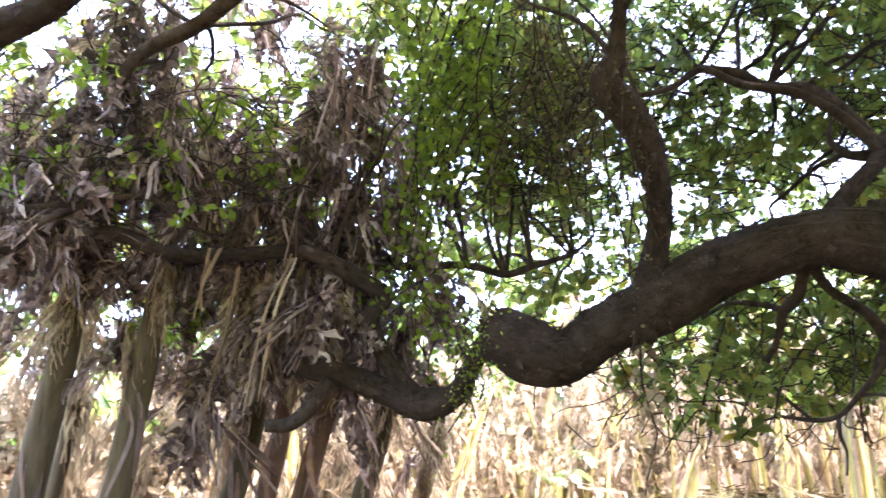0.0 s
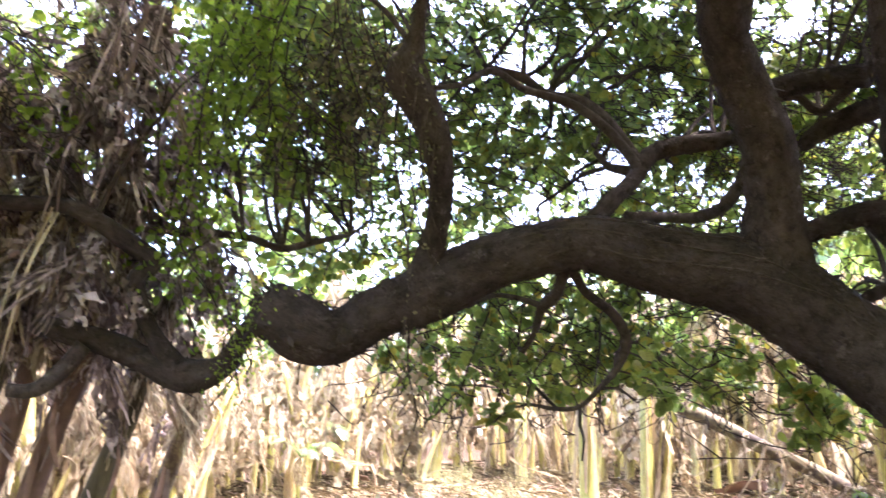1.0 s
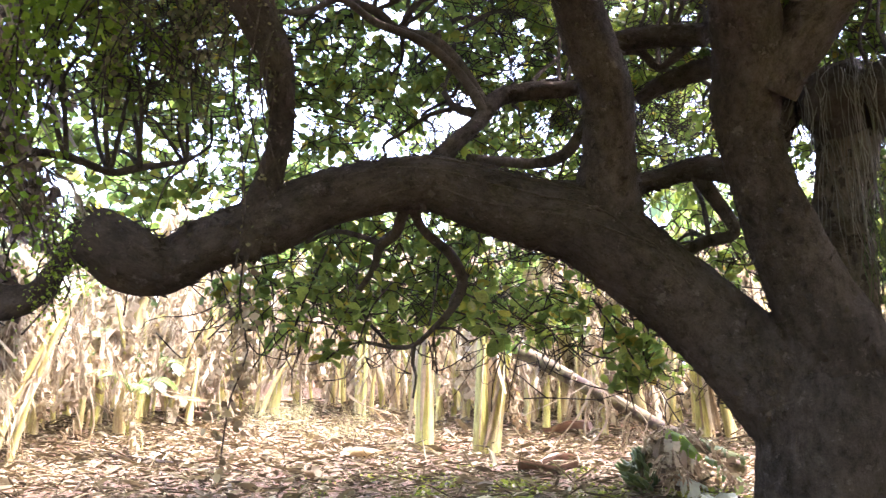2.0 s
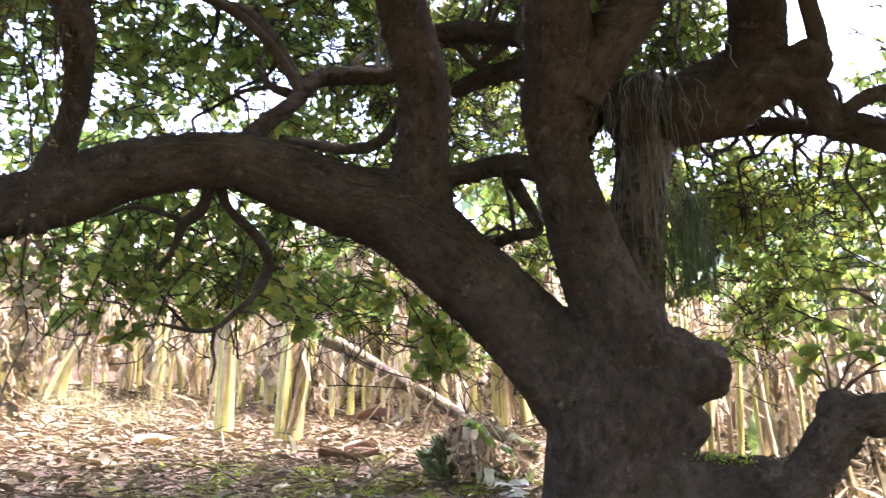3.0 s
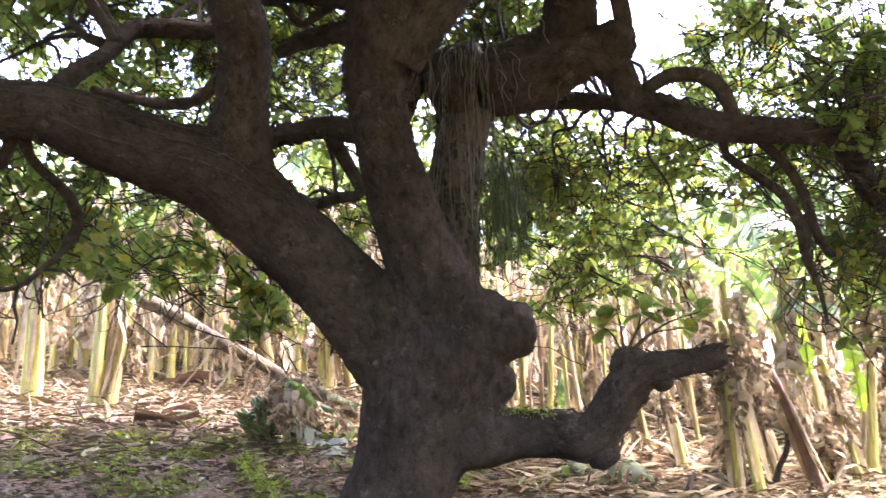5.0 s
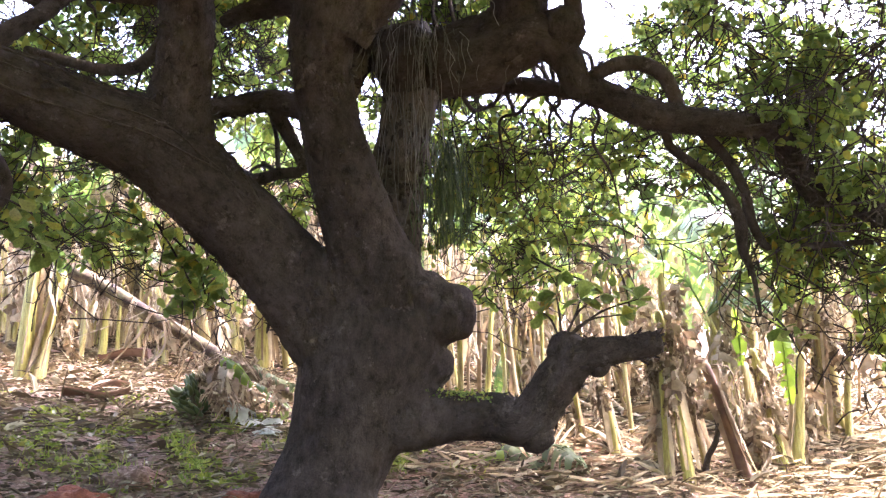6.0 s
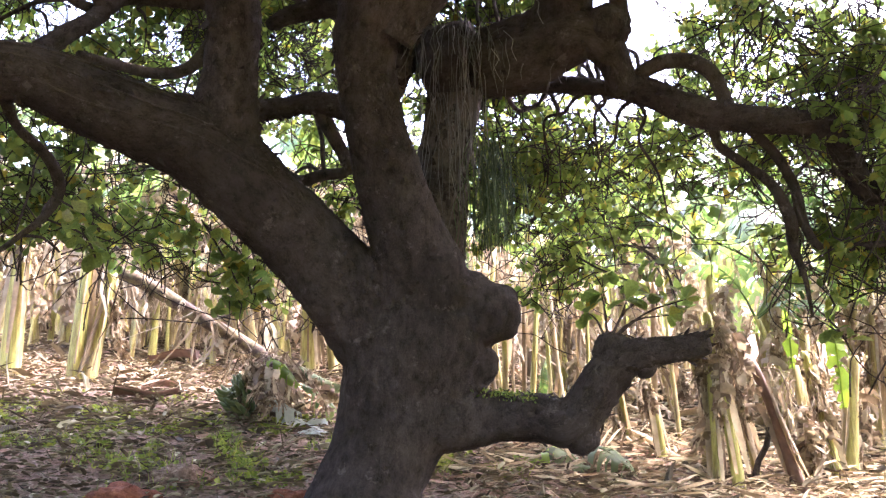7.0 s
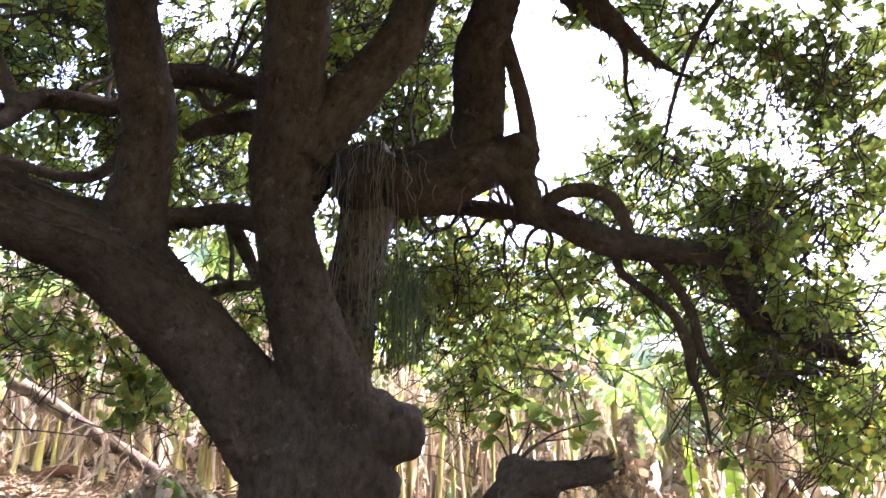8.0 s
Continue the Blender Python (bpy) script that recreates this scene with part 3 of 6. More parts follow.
def foliage(name, blobs, seed, leaf=0.08, material=None, per=10, twigs=True, droop=0.25, hole=-0.02, bare_share=0.25):
    """Leaf rosettes on thin crooked twigs, filling blobs of (x, y, z, rx, ry, rz, rosettes)."""
    rng = np.random.default_rng(seed)
    places, ways, sizes = [], [], []
    tv, tf = [], []
    all_blobs.extend(blobs)
    for x, y, z, rx, ry, rz, n in blobs:
        n = int(n * 1.65)
        c = rng.normal(size=(n, 3))
        c /= np.linalg.norm(c, axis=1)[:, None]
        c *= rng.uniform(0, 1, (n, 1)) ** 0.4 * 1.25
        c = c * (rx, ry, rz) + (x, y, z)
        gap = np.array([noise.noise(Vector(q) * 2.2) + 0.5 * noise.noise(Vector(q) * 5.0) for q in c])
        c = c[gap > hole]
        for q in c:
            out = rng.normal(size=3) * (1, 1, 0.7) + (0, 0, 0.12)
            out /= np.linalg.norm(out)
            length = rng.uniform(0.25, 0.7)
            if twigs:
                side = rng.normal(size=3)
                rows = [(*(q - out * length * k + side * 0.13 * np.sin(k * 3.1) + rng.normal(size=3) * 0.045 * (k > 0)), 0.0016 + 0.004 * k) for k in (1.0, 0.82, 0.62, 0.42, 0.22, 0.0)]
                tube(rows, 3, 0.08, 0, 0, tv, tf)
                if rng.random() < bare_share:
                    p, way, bare = np.array(q), -out + rng.normal(size=3) * 0.5, []
                    for k in range(8):
                        bare.append((*p, 0.006 - 0.0005 * k))
                        way = way / np.linalg.norm(way) + rng.normal(size=3) * 0.45
                        p = p + way * 0.075
                    tube(bare, 3, 0.07, 0, 0, tv, tf)
            m = int(rng.integers(per - 3, per + 4))
            k = rng.uniform(0, 1, m)
            places.append(q - out * (0.16 * k[:, None]))
            ways.append(out * 0.55 + rng.normal(size=(m, 3)) * 0.75 - (0, 0, droop))
            sizes.append(leaf * rng.uniform(0.6, 1.25, m))
    places, ways, sizes = np.concatenate(places), np.concatenate(ways), np.concatenate(sizes)
    data = scatter(name, OVAL, OVAL_FACES, frames_for(len(places), rng, ways), places, sizes)
    crown = part(name, data, material or LEAF, tree)
    crown.matrix_parent_inverse = tree_inverse
    if twigs:
        t = tagged(part("twig_growth", from_lists("twig_growth", tv, tf), TWIG, tree), kind="stuff")
        t.matrix_parent_inverse = tree_inverse


foliage("crown", [
    (2.51, 5.54, 4.61, 1.5, 0.9, 0.8, 385), (1.70, 5.62, 4.34, 1.0, 0.8, 0.7, 110), (3.42, 5.15, 4.86, 0.9, 0.8, 0.7, 225), (2.99, 6.02, 4.44, 1.2, 0.8, 0.4, 140)] + [
    (1.84, 5.44, 2.98, 0.6, 0.5, 0.42, 110), (2.63, 5.51, 3.18, 0.7, 0.6, 0.35, 120), (2.0, 4.8, 2.78, 0.42, 0.25, 0.26, 26), (2.6, 4.85, 2.9, 0.42, 0.25, 0.24, 24), (3.34, 5.31, 2.94, 0.6, 0.5, 0.22, 45)] + [
    (3.43, 4.39, 2.37, 0.13, 0.12, 0.12, 9), (4.14, 4.76, 4.33, 0.3, 0.4, 0.3, 75), (4.22, 4.96, 3.82, 0.25, 0.3, 0.2, 30), (4.86, 5.14, 3.08, 0.5, 0.5, 0.5, 48), (1.17, 6.63, 4.09, 0.8, 0.6, 0.4, 90)] + [
    (1.02, 5.76, 4.30, 0.7, 0.7, 0.55, 45), (2.47, 5.43, 5.13, 1.2, 0.9, 0.9, 170), (1.27, 5.10, 4.44, 0.8, 0.7, 0.4, 40)] + [
    (1.80, 4.56, 5.06, 0.55, 0.5, 0.3, 45), (2.43, 4.49, 5.12, 0.45, 0.5, 0.3, 30)], 3)
foliage("crown", [
    (0.36, 4.75, 4.44, 0.6, 0.6, 0.6, 120), (-0.67, 5.48, 5.12, 1.1, 0.8, 0.55, 130), (-2.03, 5.18, 4.66, 1.2, 0.8, 0.6, 120), (-2.46, 4.56, 4.52, 0.8, 0.7, 0.6, 50)] + [
    (-2.47, 5.11, 5.25, 1.1, 0.8, 0.5, 45), (0.75, 6.21, 3.55, 0.5, 0.5, 0.3, 60), (0.57, 5.40, 4.70, 0.5, 0.6, 0.7, 100), (0.25, 5.15, 4.95, 0.6, 0.5, 0.5, 150), (-0.31, 4.85, 5.01, 0.5, 0.5, 0.3, 90), (1.26, 5.27, 5.27, 0.6, 0.5, 0.4, 90)] + [
    (-1.49, 6.33, 4.59, 1.4, 0.6, 0.8, 250), (-3.00, 6.00, 4.11, 1.2, 0.6, 0.8, 170), (0.34, 6.19, 4.27, 0.5, 0.5, 0.5, 70), (-2.16, 6.71, 3.74, 1.4, 0.6, 0.4, 150), (-1.48, 5.93, 3.99, 0.8, 0.4, 0.4, 170), (-2.69, 5.56, 3.83, 0.7, 0.4, 0.4, 110)], 4)
foliage("crown", [
    (4.41, 4.97, 3.79, 0.6, 0.7, 1.0, 135), (4.31, 5.09, 2.95, 0.6, 0.5, 0.4, 60), (3.52, 5.31, 4.16, 0.8, 0.7, 0.6, 150), (3.18, 5.15, 2.89, 0.5, 0.5, 0.2, 30)] + [
    (5.11, 4.43, 4.08, 0.5, 0.6, 0.9, 85), (5.40, 3.58, 3.10, 0.62, 0.55, 0.6, 140), (5.18, 3.60, 3.62, 0.4, 0.4, 0.45, 90), (5.72, 3.33, 3.33, 0.4, 0.4, 0.3, 60), (5.55, 3.34, 3.48, 0.62, 0.6, 0.85, 160)] + [
    (5.72, 3.08, 2.8, 0.42, 0.5, 0.3, 45), (4.91, 3.65, 4.94, 0.6, 0.7, 0.9, 420), (4.35, 3.96, 4.93, 0.4, 0.6, 0.6, 130), (3.95, 4.50, 5.11, 0.6, 0.6, 0.6, 180), (3.12, 5.15, 5.01, 0.6, 0.6, 0.6, 120), (4.11, 3.43, 5.02, 0.6, 0.6, 0.5, 220), (4.87, 3.60, 4.20, 0.4, 0.4, 0.4, 60), (4.98, 4.46, 3.65, 0.3, 0.5, 0.5, 60)] + [
    (5.97, 3.51, 3.75, 0.4, 0.4, 0.25, 26), (5.80, 2.60, 3.58, 0.3, 0.35, 0.25, 50), (4.83, 5.53, 4.74, 0.5, 0.5, 0.35, 120), (5.14, 5.37, 4.50, 0.4, 0.4, 0.3, 80), (4.98, 5.51, 5.02, 0.45, 0.45, 0.3, 80), (3.66, 6.64, 4.61, 0.6, 0.5, 0.35, 28)], 5, 0.066, per=14, bare_share=0.45)
foliage("crown", [
    (5.32, 1.48, 3.79, 0.7, 0.8, 0.4, 110), (5.08, 1.02, 4.26, 0.7, 0.7, 0.35, 150), (5.11, 0.57, 4.34, 0.4, 0.5, 0.4, 170), (5.20, 1.34, 3.35, 0.35, 0.4, 0.25, 110), (5.24, 1.19, 3.05, 0.6, 0.6, 0.4, 150)] + [
    (5.27, 0.89, 2.36, 0.5, 0.5, 0.5, 330), (5.41, 1.46, 2.55, 0.4, 0.4, 0.3, 90), (5.18, 1.77, 4.92, 0.45, 0.5, 0.25, 90), (5.30, 0.68, 3.47, 0.5, 0.5, 0.35, 120), (5.80, 2.08, 4.0, 0.4, 0.4, 0.25, 60), (5.55, 2.28, 3.92, 0.3, 0.4, 0.28, 70), (5.56, 1.87, 4.00, 0.3, 0.4, 0.25, 60)] + [
    (4.26, 1.57, 4.34, 0.24, 0.22, 0.10, 26), (5.03, 1.75, 3.96, 0.14, 0.16, 0.10, 12), (5.88, 2.09, 3.30, 0.35, 0.35, 0.3, 70)], 6, 0.058, per=16, hole=0.05, bare_share=0.28)
foliage("crown", [(-1.52, 4.28, 3.59, 0.4, 0.25, 0.25, 22), (-0.89, 4.44, 3.74, 0.25, 0.2, 0.3, 26), (-2.02, 4.11, 3.97, 0.4, 0.3, 0.2, 18), (-1.15, 4.31, 4.17, 0.35, 0.25, 0.2, 26), (-2.21, 4.23, 3.56, 0.2, 0.2, 0.25, 12), (-1.54, 5.13, 3.14, 0.3, 0.3, 0.2, 12), (0.35, 4.66, 3.98, 0.16, 0.2, 0.14, 26), (0.62, 4.68, 3.95, 0.2, 0.2, 0.14, 26)], 8, 0.06, VINE_LEAF, bare_share=0.6)
# leaf masses added above the view, to shade the trunk, right crown and ground
foliage("crown", [(3.6, 1.9, 5.7, 1.1, 1.2, 0.5, 450), (2.6, 1.8, 5.6, 1.6, 1.6, 0.5, 600), (0.6, 1.0, 5.0, 2.8, 2.2, 0.5, 900), (1.7, 3.4, 6.0, 2.0, 1.2, 0.4, 450), (3.5, -0.4, 5.3, 1.4, 1.7, 0.5, 420), (0.5, -2.5, 5.0, 3.0, 2.5, 0.6, 700)] + [
    (-1.6, 3.0, 5.4, 1.7, 1.3, 0.4, 350), (3.0, -2.2, 5.2, 2.0, 1.8, 0.5, 500), (4.6, 0.6, 6.0, 0.6, 0.7, 0.4, 120), (5.5, 1.4, 6.3, 0.8, 0.7, 0.3, 260), (5.8, 0.1, 7.0, 0.7, 0.9, 0.3, 320), (6.0, -0.8, 7.0, 0.7, 0.6, 0.3, 220), (5.6, 2.4, 7.0, 0.6, 0.6, 0.3, 180), (6.5, 1.9, 7.0, 0.55, 0.5, 0.3, 60), (3.2, 5.5, 8.0, 1.3, 1.0, 0.3, 520), (4.4, 4.7, 8.0, 1.2, 0.9, 0.3, 480), (1.6, 6.2, 8.0, 0.9, 0.5, 0.3, 240), (7.3, -0.2, 8.6, 1.2, 1.1, 0.3, 330), (2.7, 4.5, 7.5, 1.0, 0.8, 0.3, 320)], 7, 0.17, twigs=False, hole=-0.6)


# thin crooked branches that carry the crown
def crooked(ax, ay, az, bx, by, bz, r0, seed):
    q = random.Random(seed)
    a, b = Vector((ax, ay, az)), Vector((bx, by, bz))
    span = (b - a).length
    n = max(4, int(span / 0.22))
    rows, off = [], Vector((0, 0, 0))
    for i in range(n + 1):
        t = i / n
        off += Vector((q.gauss(0, 1), q.gauss(0, 1), q.gauss(0, 1))) * (0.055 if span > 1.2 else 0.03)
        p = a.lerp(b, t) + off * math.sin(math.pi * min(1, t * 1.3 + 0.05)) + Vector((0, 0, 0.14 * span * math.sin(math.pi * t)))
        rows.append((*p, r0 * (1 - 0.8 * t)))
    return limb("branch", rows)


limb_points = [Vector(q) for rows in limb_lines for q in rows if q[3] < 0.12]
crown_spots = [b for b in all_blobs if b[2] < 5.4]
q = random.Random(19)
for k, (x, y, z, rx, ry, rz, n) in enumerate(crown_spots):
    for j in range(min(4, 2 + n // 80)):
        end = Vector((x + q.gauss(0, rx * 0.6), y + q.gauss(0, ry * 0.6), z + q.gauss(0, rz * 0.6)))
        start = min(limb_points, key=lambda v: (v.xyz - end).length * q.uniform(0.8, 1.3))
        if end.x > 4.6 and end.y < 2.6 and end.z > 3.6 and start.z > 3.2:
            continue
        if 0.6 < (start.xyz - end).length < 2.6:
            crooked(*start.xyz, *end, min(0.016, start.w * 0.8), k * 10 + j)


for k, rows in enumerate([((-2.40, 4.10, 3.34), (-1.57, 4.36, 3.36)), ((-2.08, 4.17, 3.31), (-1.12, 4.52, 3.33)), ((-2.36, 4.21, 3.14), (-1.66, 4.42, 3.42)), ((-1.90, 3.99, 4.24), (-1.49, 4.38, 3.64)), ((-1.38, 4.32, 3.61), (-0.72, 4.66, 3.45))]):
    crooked(*rows[0], *rows[1], 0.026, 700 + k)


# ---- unseen thicket behind the viewpoint, and woods beyond the plantation ----
def woods(name, n, turned, near, far, low, high, size, seed, label, material):
    r = np.random.default_rng(seed)
    az, d = np.radians(r.uniform(*turned, n)), r.uniform(near, far, n)
    x, y = d * np.sin(az), d * np.cos(az)
    z = np.array([ground_height(a, b) for a, b in zip(x, y)]) + r.uniform(low, high, n)
    data = scatter(name, OVAL, OVAL_FACES, frames_for(n, r), np.stack([x, y, z], 1), r.uniform(size * 0.6, size * 1.3, n))
    return tagged(part(name, data, material), label, "woods", kind="stuff")


# this first ring is never in view; it keeps sky light off the trunk
woods("woods", 11000, (105, 310), 5.5, 9.0, 0.0, 6.5, 0.34, 51, "dense green thicket, unseen, added behind to block sky light", LEAF)
woods("far_woods", 3400, (52, 110), 19.0, 27.0, 0.0, 3.4, 0.5, 53, "low distant greenery beyond the plantation", LEAF)
woods("far_woods", 6200, (-60, 54), 19.0, 27.0, 0.0, 4.2, 0.5, 52, "distant green trees beyond the plantation", LEAF)


# ---- banana plants ----
def stem_mesh(seed, height, radius):
    rng = random.Random(seed)
    lean = rng.uniform(-0.16, 0.16), rng.uniform(-0.16, 0.16)
    verts, faces = [], []
    rows, sides = 9, 14
    for i in range(rows):
        t = i / (rows - 1)
        r = radius * (1.22 - 0.5 * t + 0.12 * (1 - t) ** 6)
        for k in range(sides):
            a = 2 * math.pi * k / sides
            q = r * (1 + 0.07 * math.sin(3 * a + seed + t * 2) + 0.05 * math.sin(5 * a + seed * 2.1))
            verts.append((q * math.cos(a) + lean[0] * height * t * t, q * math.sin(a) + lean[1] * height * t * t, height * t - 0.06))
    for i in range(rows - 1):
        for k in range(sides):
            a, b = i * sides + k, i * sides + (k + 1) % sides
            faces.append((a, b, b + sides, a + sides))
    faces.append(tuple((rows - 1) * sides + k for k in range(sides)))
    mesh = from_lists("pseudostem", verts, faces)
    return mesh, (lean[0] * height, lean[1] * height)


def dead_leaf_mesh(seed, length, width, torn=10):
    """A withered leaf: a stalk that bends over, and the blade hanging from it in crumpled ribbons."""
    rng = random.Random(seed)
    verts, faces = [], []
    out, bow = rng.uniform(0.06, 0.26), rng.uniform(-0.12, 0.12)

    def mid(t):
        return Vector((out * math.sin(min(t * 3, 1.0) * math.pi / 2), bow * t * t, 0.1 * math.sin(min(t * 4, 1) * math.pi) - length * max(0, t - 0.06)))
    tube([(*mid(i / 5), 0.012 * (1 - 0.13 * i)) for i in range(6)], 4, 0.2, 0, 0, verts, faces)
    for strip in range(torn):
        t0 = rng.uniform(0.05, 0.7)
        reach = rng.uniform(0.15, 0.55) * length * (1.2 - t0 * 0.6)
        w = width / torn * rng.uniform(0.5, 2.2)
        a = rng.uniform(0, 2 * math.pi)
        c = mid(t0)
        way = Vector((math.cos(a), math.sin(a), rng.uniform(-0.6, 0.3))) * rng.uniform(0.03, 0.12)
        twist, n, start = rng.uniform(-3, 3), 5, len(verts)
        kink = rng.uniform(0, 6)
        for i in range(n + 1):
            t = i / n
            p = c + way * math.sin(t * 1.5) + Vector((0.02 * math.sin(t * 7 + kink), 0.02 * math.cos(t * 6 + kink), -reach * t * t * 0.5 - reach * t * 0.5))
            s_ = w * (0.45 + 0.75 * math.sin(math.pi * min(0.95, 0.15 + t * 0.8))) * rng.uniform(0.6, 1.3)
            q = a + 1.57 + twist * t
            side = Vector((math.cos(q), math.sin(q), rng.uniform(-0.35, 0.35)))
            fold = Vector((-math.sin(q), math.cos(q), 0)) * s_ * rng.uniform(-0.6, 0.6)
            verts += [p - side * s_, p + fold, p + side * s_]
        for i in range(n):
            k = start + i * 3
            faces += [(k, k + 1, k + 4, k + 3), (k + 1, k + 2, k + 5, k + 4)]
    return from_lists("dead_leaf", verts, faces)


def crumpled_leaf_mesh(seed, length, width):
    """A withered blade that hangs from its rib, torn into broad crinkled rags."""
    rng = random.Random(seed)
    verts, faces = [], []
    lean = rng.uniform(-0.15, 0.15)

    def mid(t):
        return Vector((0.05 + 0.1 * math.sin(min(t * 2.5, 1.0) * 1.57), lean * t * t, -length * t))
    tube([(*mid(i / 5), 0.008 * (1 - 0.13 * i)) for i in range(6)], 4, 0.2, 0, 0, verts, faces)
    t = 0.03
    while t < 0.97:
        h = rng.uniform(0.05, 0.13)
        for side in (-1, 1):
            a = rng.uniform(-1.2, 1.2) + (0 if side > 0 else math.pi) + 1.57
            reach = width * rng.uniform(0.35, 1.0) * math.sin(math.pi * (0.15 + 0.75 * t))
            drop = rng.uniform(0.3, 1.4) * reach
            start = len(verts)
            for i in range(4):
                k = i / 3
                for j in range(3):
                    c = mid(min(1, t + h * j / 2 * (1 - 0.35 * k)))
                    crease = Vector((rng.gauss(0, 1), rng.gauss(0, 1), rng.gauss(0, 1))) * 0.018 * (k > 0)
                    verts.append(c + Vector((math.cos(a), math.sin(a), 0)) * reach * math.sin(k * 1.6) - Vector((0, 0, drop * k * k)) + crease + Vector((0.03 * math.sin(9 * k + seed), 0, 0)) * k)
            for i in range(3):
                for j in range(2):
                    q = start + i * 3 + j
                    faces.append((q, q + 1, q + 4, q + 3))
        t += h * rng.uniform(0.6, 1.0)
    return from_lists("dead_leaf", verts, faces)


def green_leaf_mesh(seed, length, width, rise, torn=0.3):
    """An arching banana leaf: a ribbed stalk and a blade split into lobes."""
    rng = random.Random(seed)
    verts, faces = [], []

    def mid(t):
        return Vector((length * (0.85 * t - 0.12 * t ** 3), 0, length * (rise * t - (rise * 0.75 + 0.18) * t * t)))
    tube([(*mid(i / 6), 0.022 * (1 - 0.8 * i / 6)) for i in range(7)], 5, 0.15, 0, 0, verts, faces)
    for side in (-1, 1):
        n = 16
        for i in range(n):
            t0, t1 = 0.2 + 0.8 * i / n, 0.2 + 0.8 * (i + 1) / n
            sag = 0.18 + 0.1 * math.sin(i * 0.7 + seed) + (rng.uniform(0.2, 0.5) if rng.random() < torn else 0)
            gap = rng.uniform(0.008, 0.014) if rng.random() < torn else 0.0
            start = len(verts)
            for t in (t0 + gap, t1 - gap):
                s = width * 0.5 * max(0.06, math.sin(math.pi * (0.04 + 0.94 * (t - 0.2) / 0.8)) ** 0.55)
                c = mid(t)
                fwd = (mid(t + 0.01) - c).normalized()
                for k in (0.0, 0.5, 1.0):
                    verts.append(c + Vector((0, side, 0)) * s * k * (1 - 0.35 * sag * k) + fwd * 0.08 * k - Vector((0, 0, 1)) * s * (sag * k * k - 0.12 * math.sin(math.pi * k)))
            faces += [(start, start + 1, start + 4, start + 3), (start + 1, start + 2, start + 5, start + 4)]
    return from_lists("green_leaf", verts, faces)


FINE_DEAD = [dead_leaf_mesh(80 + i, random.Random(i).uniform(0.6, 1.2), random.Random(i + 50).uniform(0.1, 0.18), 16 + i % 5) for i in range(12)]
THATCH_DEAD = [crumpled_leaf_mesh(220 + i, random.Random(i).uniform(0.5, 1.1), random.Random(i + 9).uniform(0.13, 0.24)) if i % 2 else dead_leaf_mesh(80 + i, random.Random(i).uniform(0.6, 1.2), random.Random(i + 50).uniform(0.1, 0.18), 16 + i % 5) for i in range(12)]
STEMS = [stem_mesh(i, h, r) for i, (h, r) in enumerate([(2.3, 0.047), (2.0, 0.043), (2.6, 0.053), (1.7, 0.04), (2.2, 0.057), (1.5, 0.045), (1.9, 0.05)])]
DEAD = [dead_leaf_mesh(i, random.Random(i).uniform(0.5, 1.1), random.Random(i + 50).uniform(0.13, 0.22), 14 + i % 5) for i in range(14)]
BROAD_DEAD = [crumpled_leaf_mesh(120 + i, random.Random(i).uniform(0.55, 1.0), random.Random(i + 9).uniform(0.16, 0.26)) for i in range(10)]
STUMP_DEAD = [crumpled_leaf_mesh(160 + i, random.Random(i).uniform(0.5, 0.95), random.Random(i + 9).uniform(0.14, 0.24)) for i in range(8)] + [dead_leaf_mesh(180 + i, random.Random(i).uniform(0.5, 1.0), random.Random(i + 50).uniform(0.13, 0.2), 14 + i % 5) for i in range(6)]
BIG_GREEN = [green_leaf_mesh(20 + i, 1.9 + 0.12 * i, 0.6 + 0.03 * i, (1.1, 0.8, 1.5, 0.5, 1.3)[i], (0.45, 0.6, 0.35, 0.7, 0.5)[i]) for i in range(5)]
GREEN = [green_leaf_mesh(i, 1.5 + 0.15 * i, 0.42 + 0.03 * i, (0.9, 0.6, 1.2, 0.3, 0.8)[i], (0.2, 0.35, 0.1, 0.5, 0.3)[i]) for i in range(5)]
for mesh, _ in STEMS:
    mesh.materials.append(STEM)


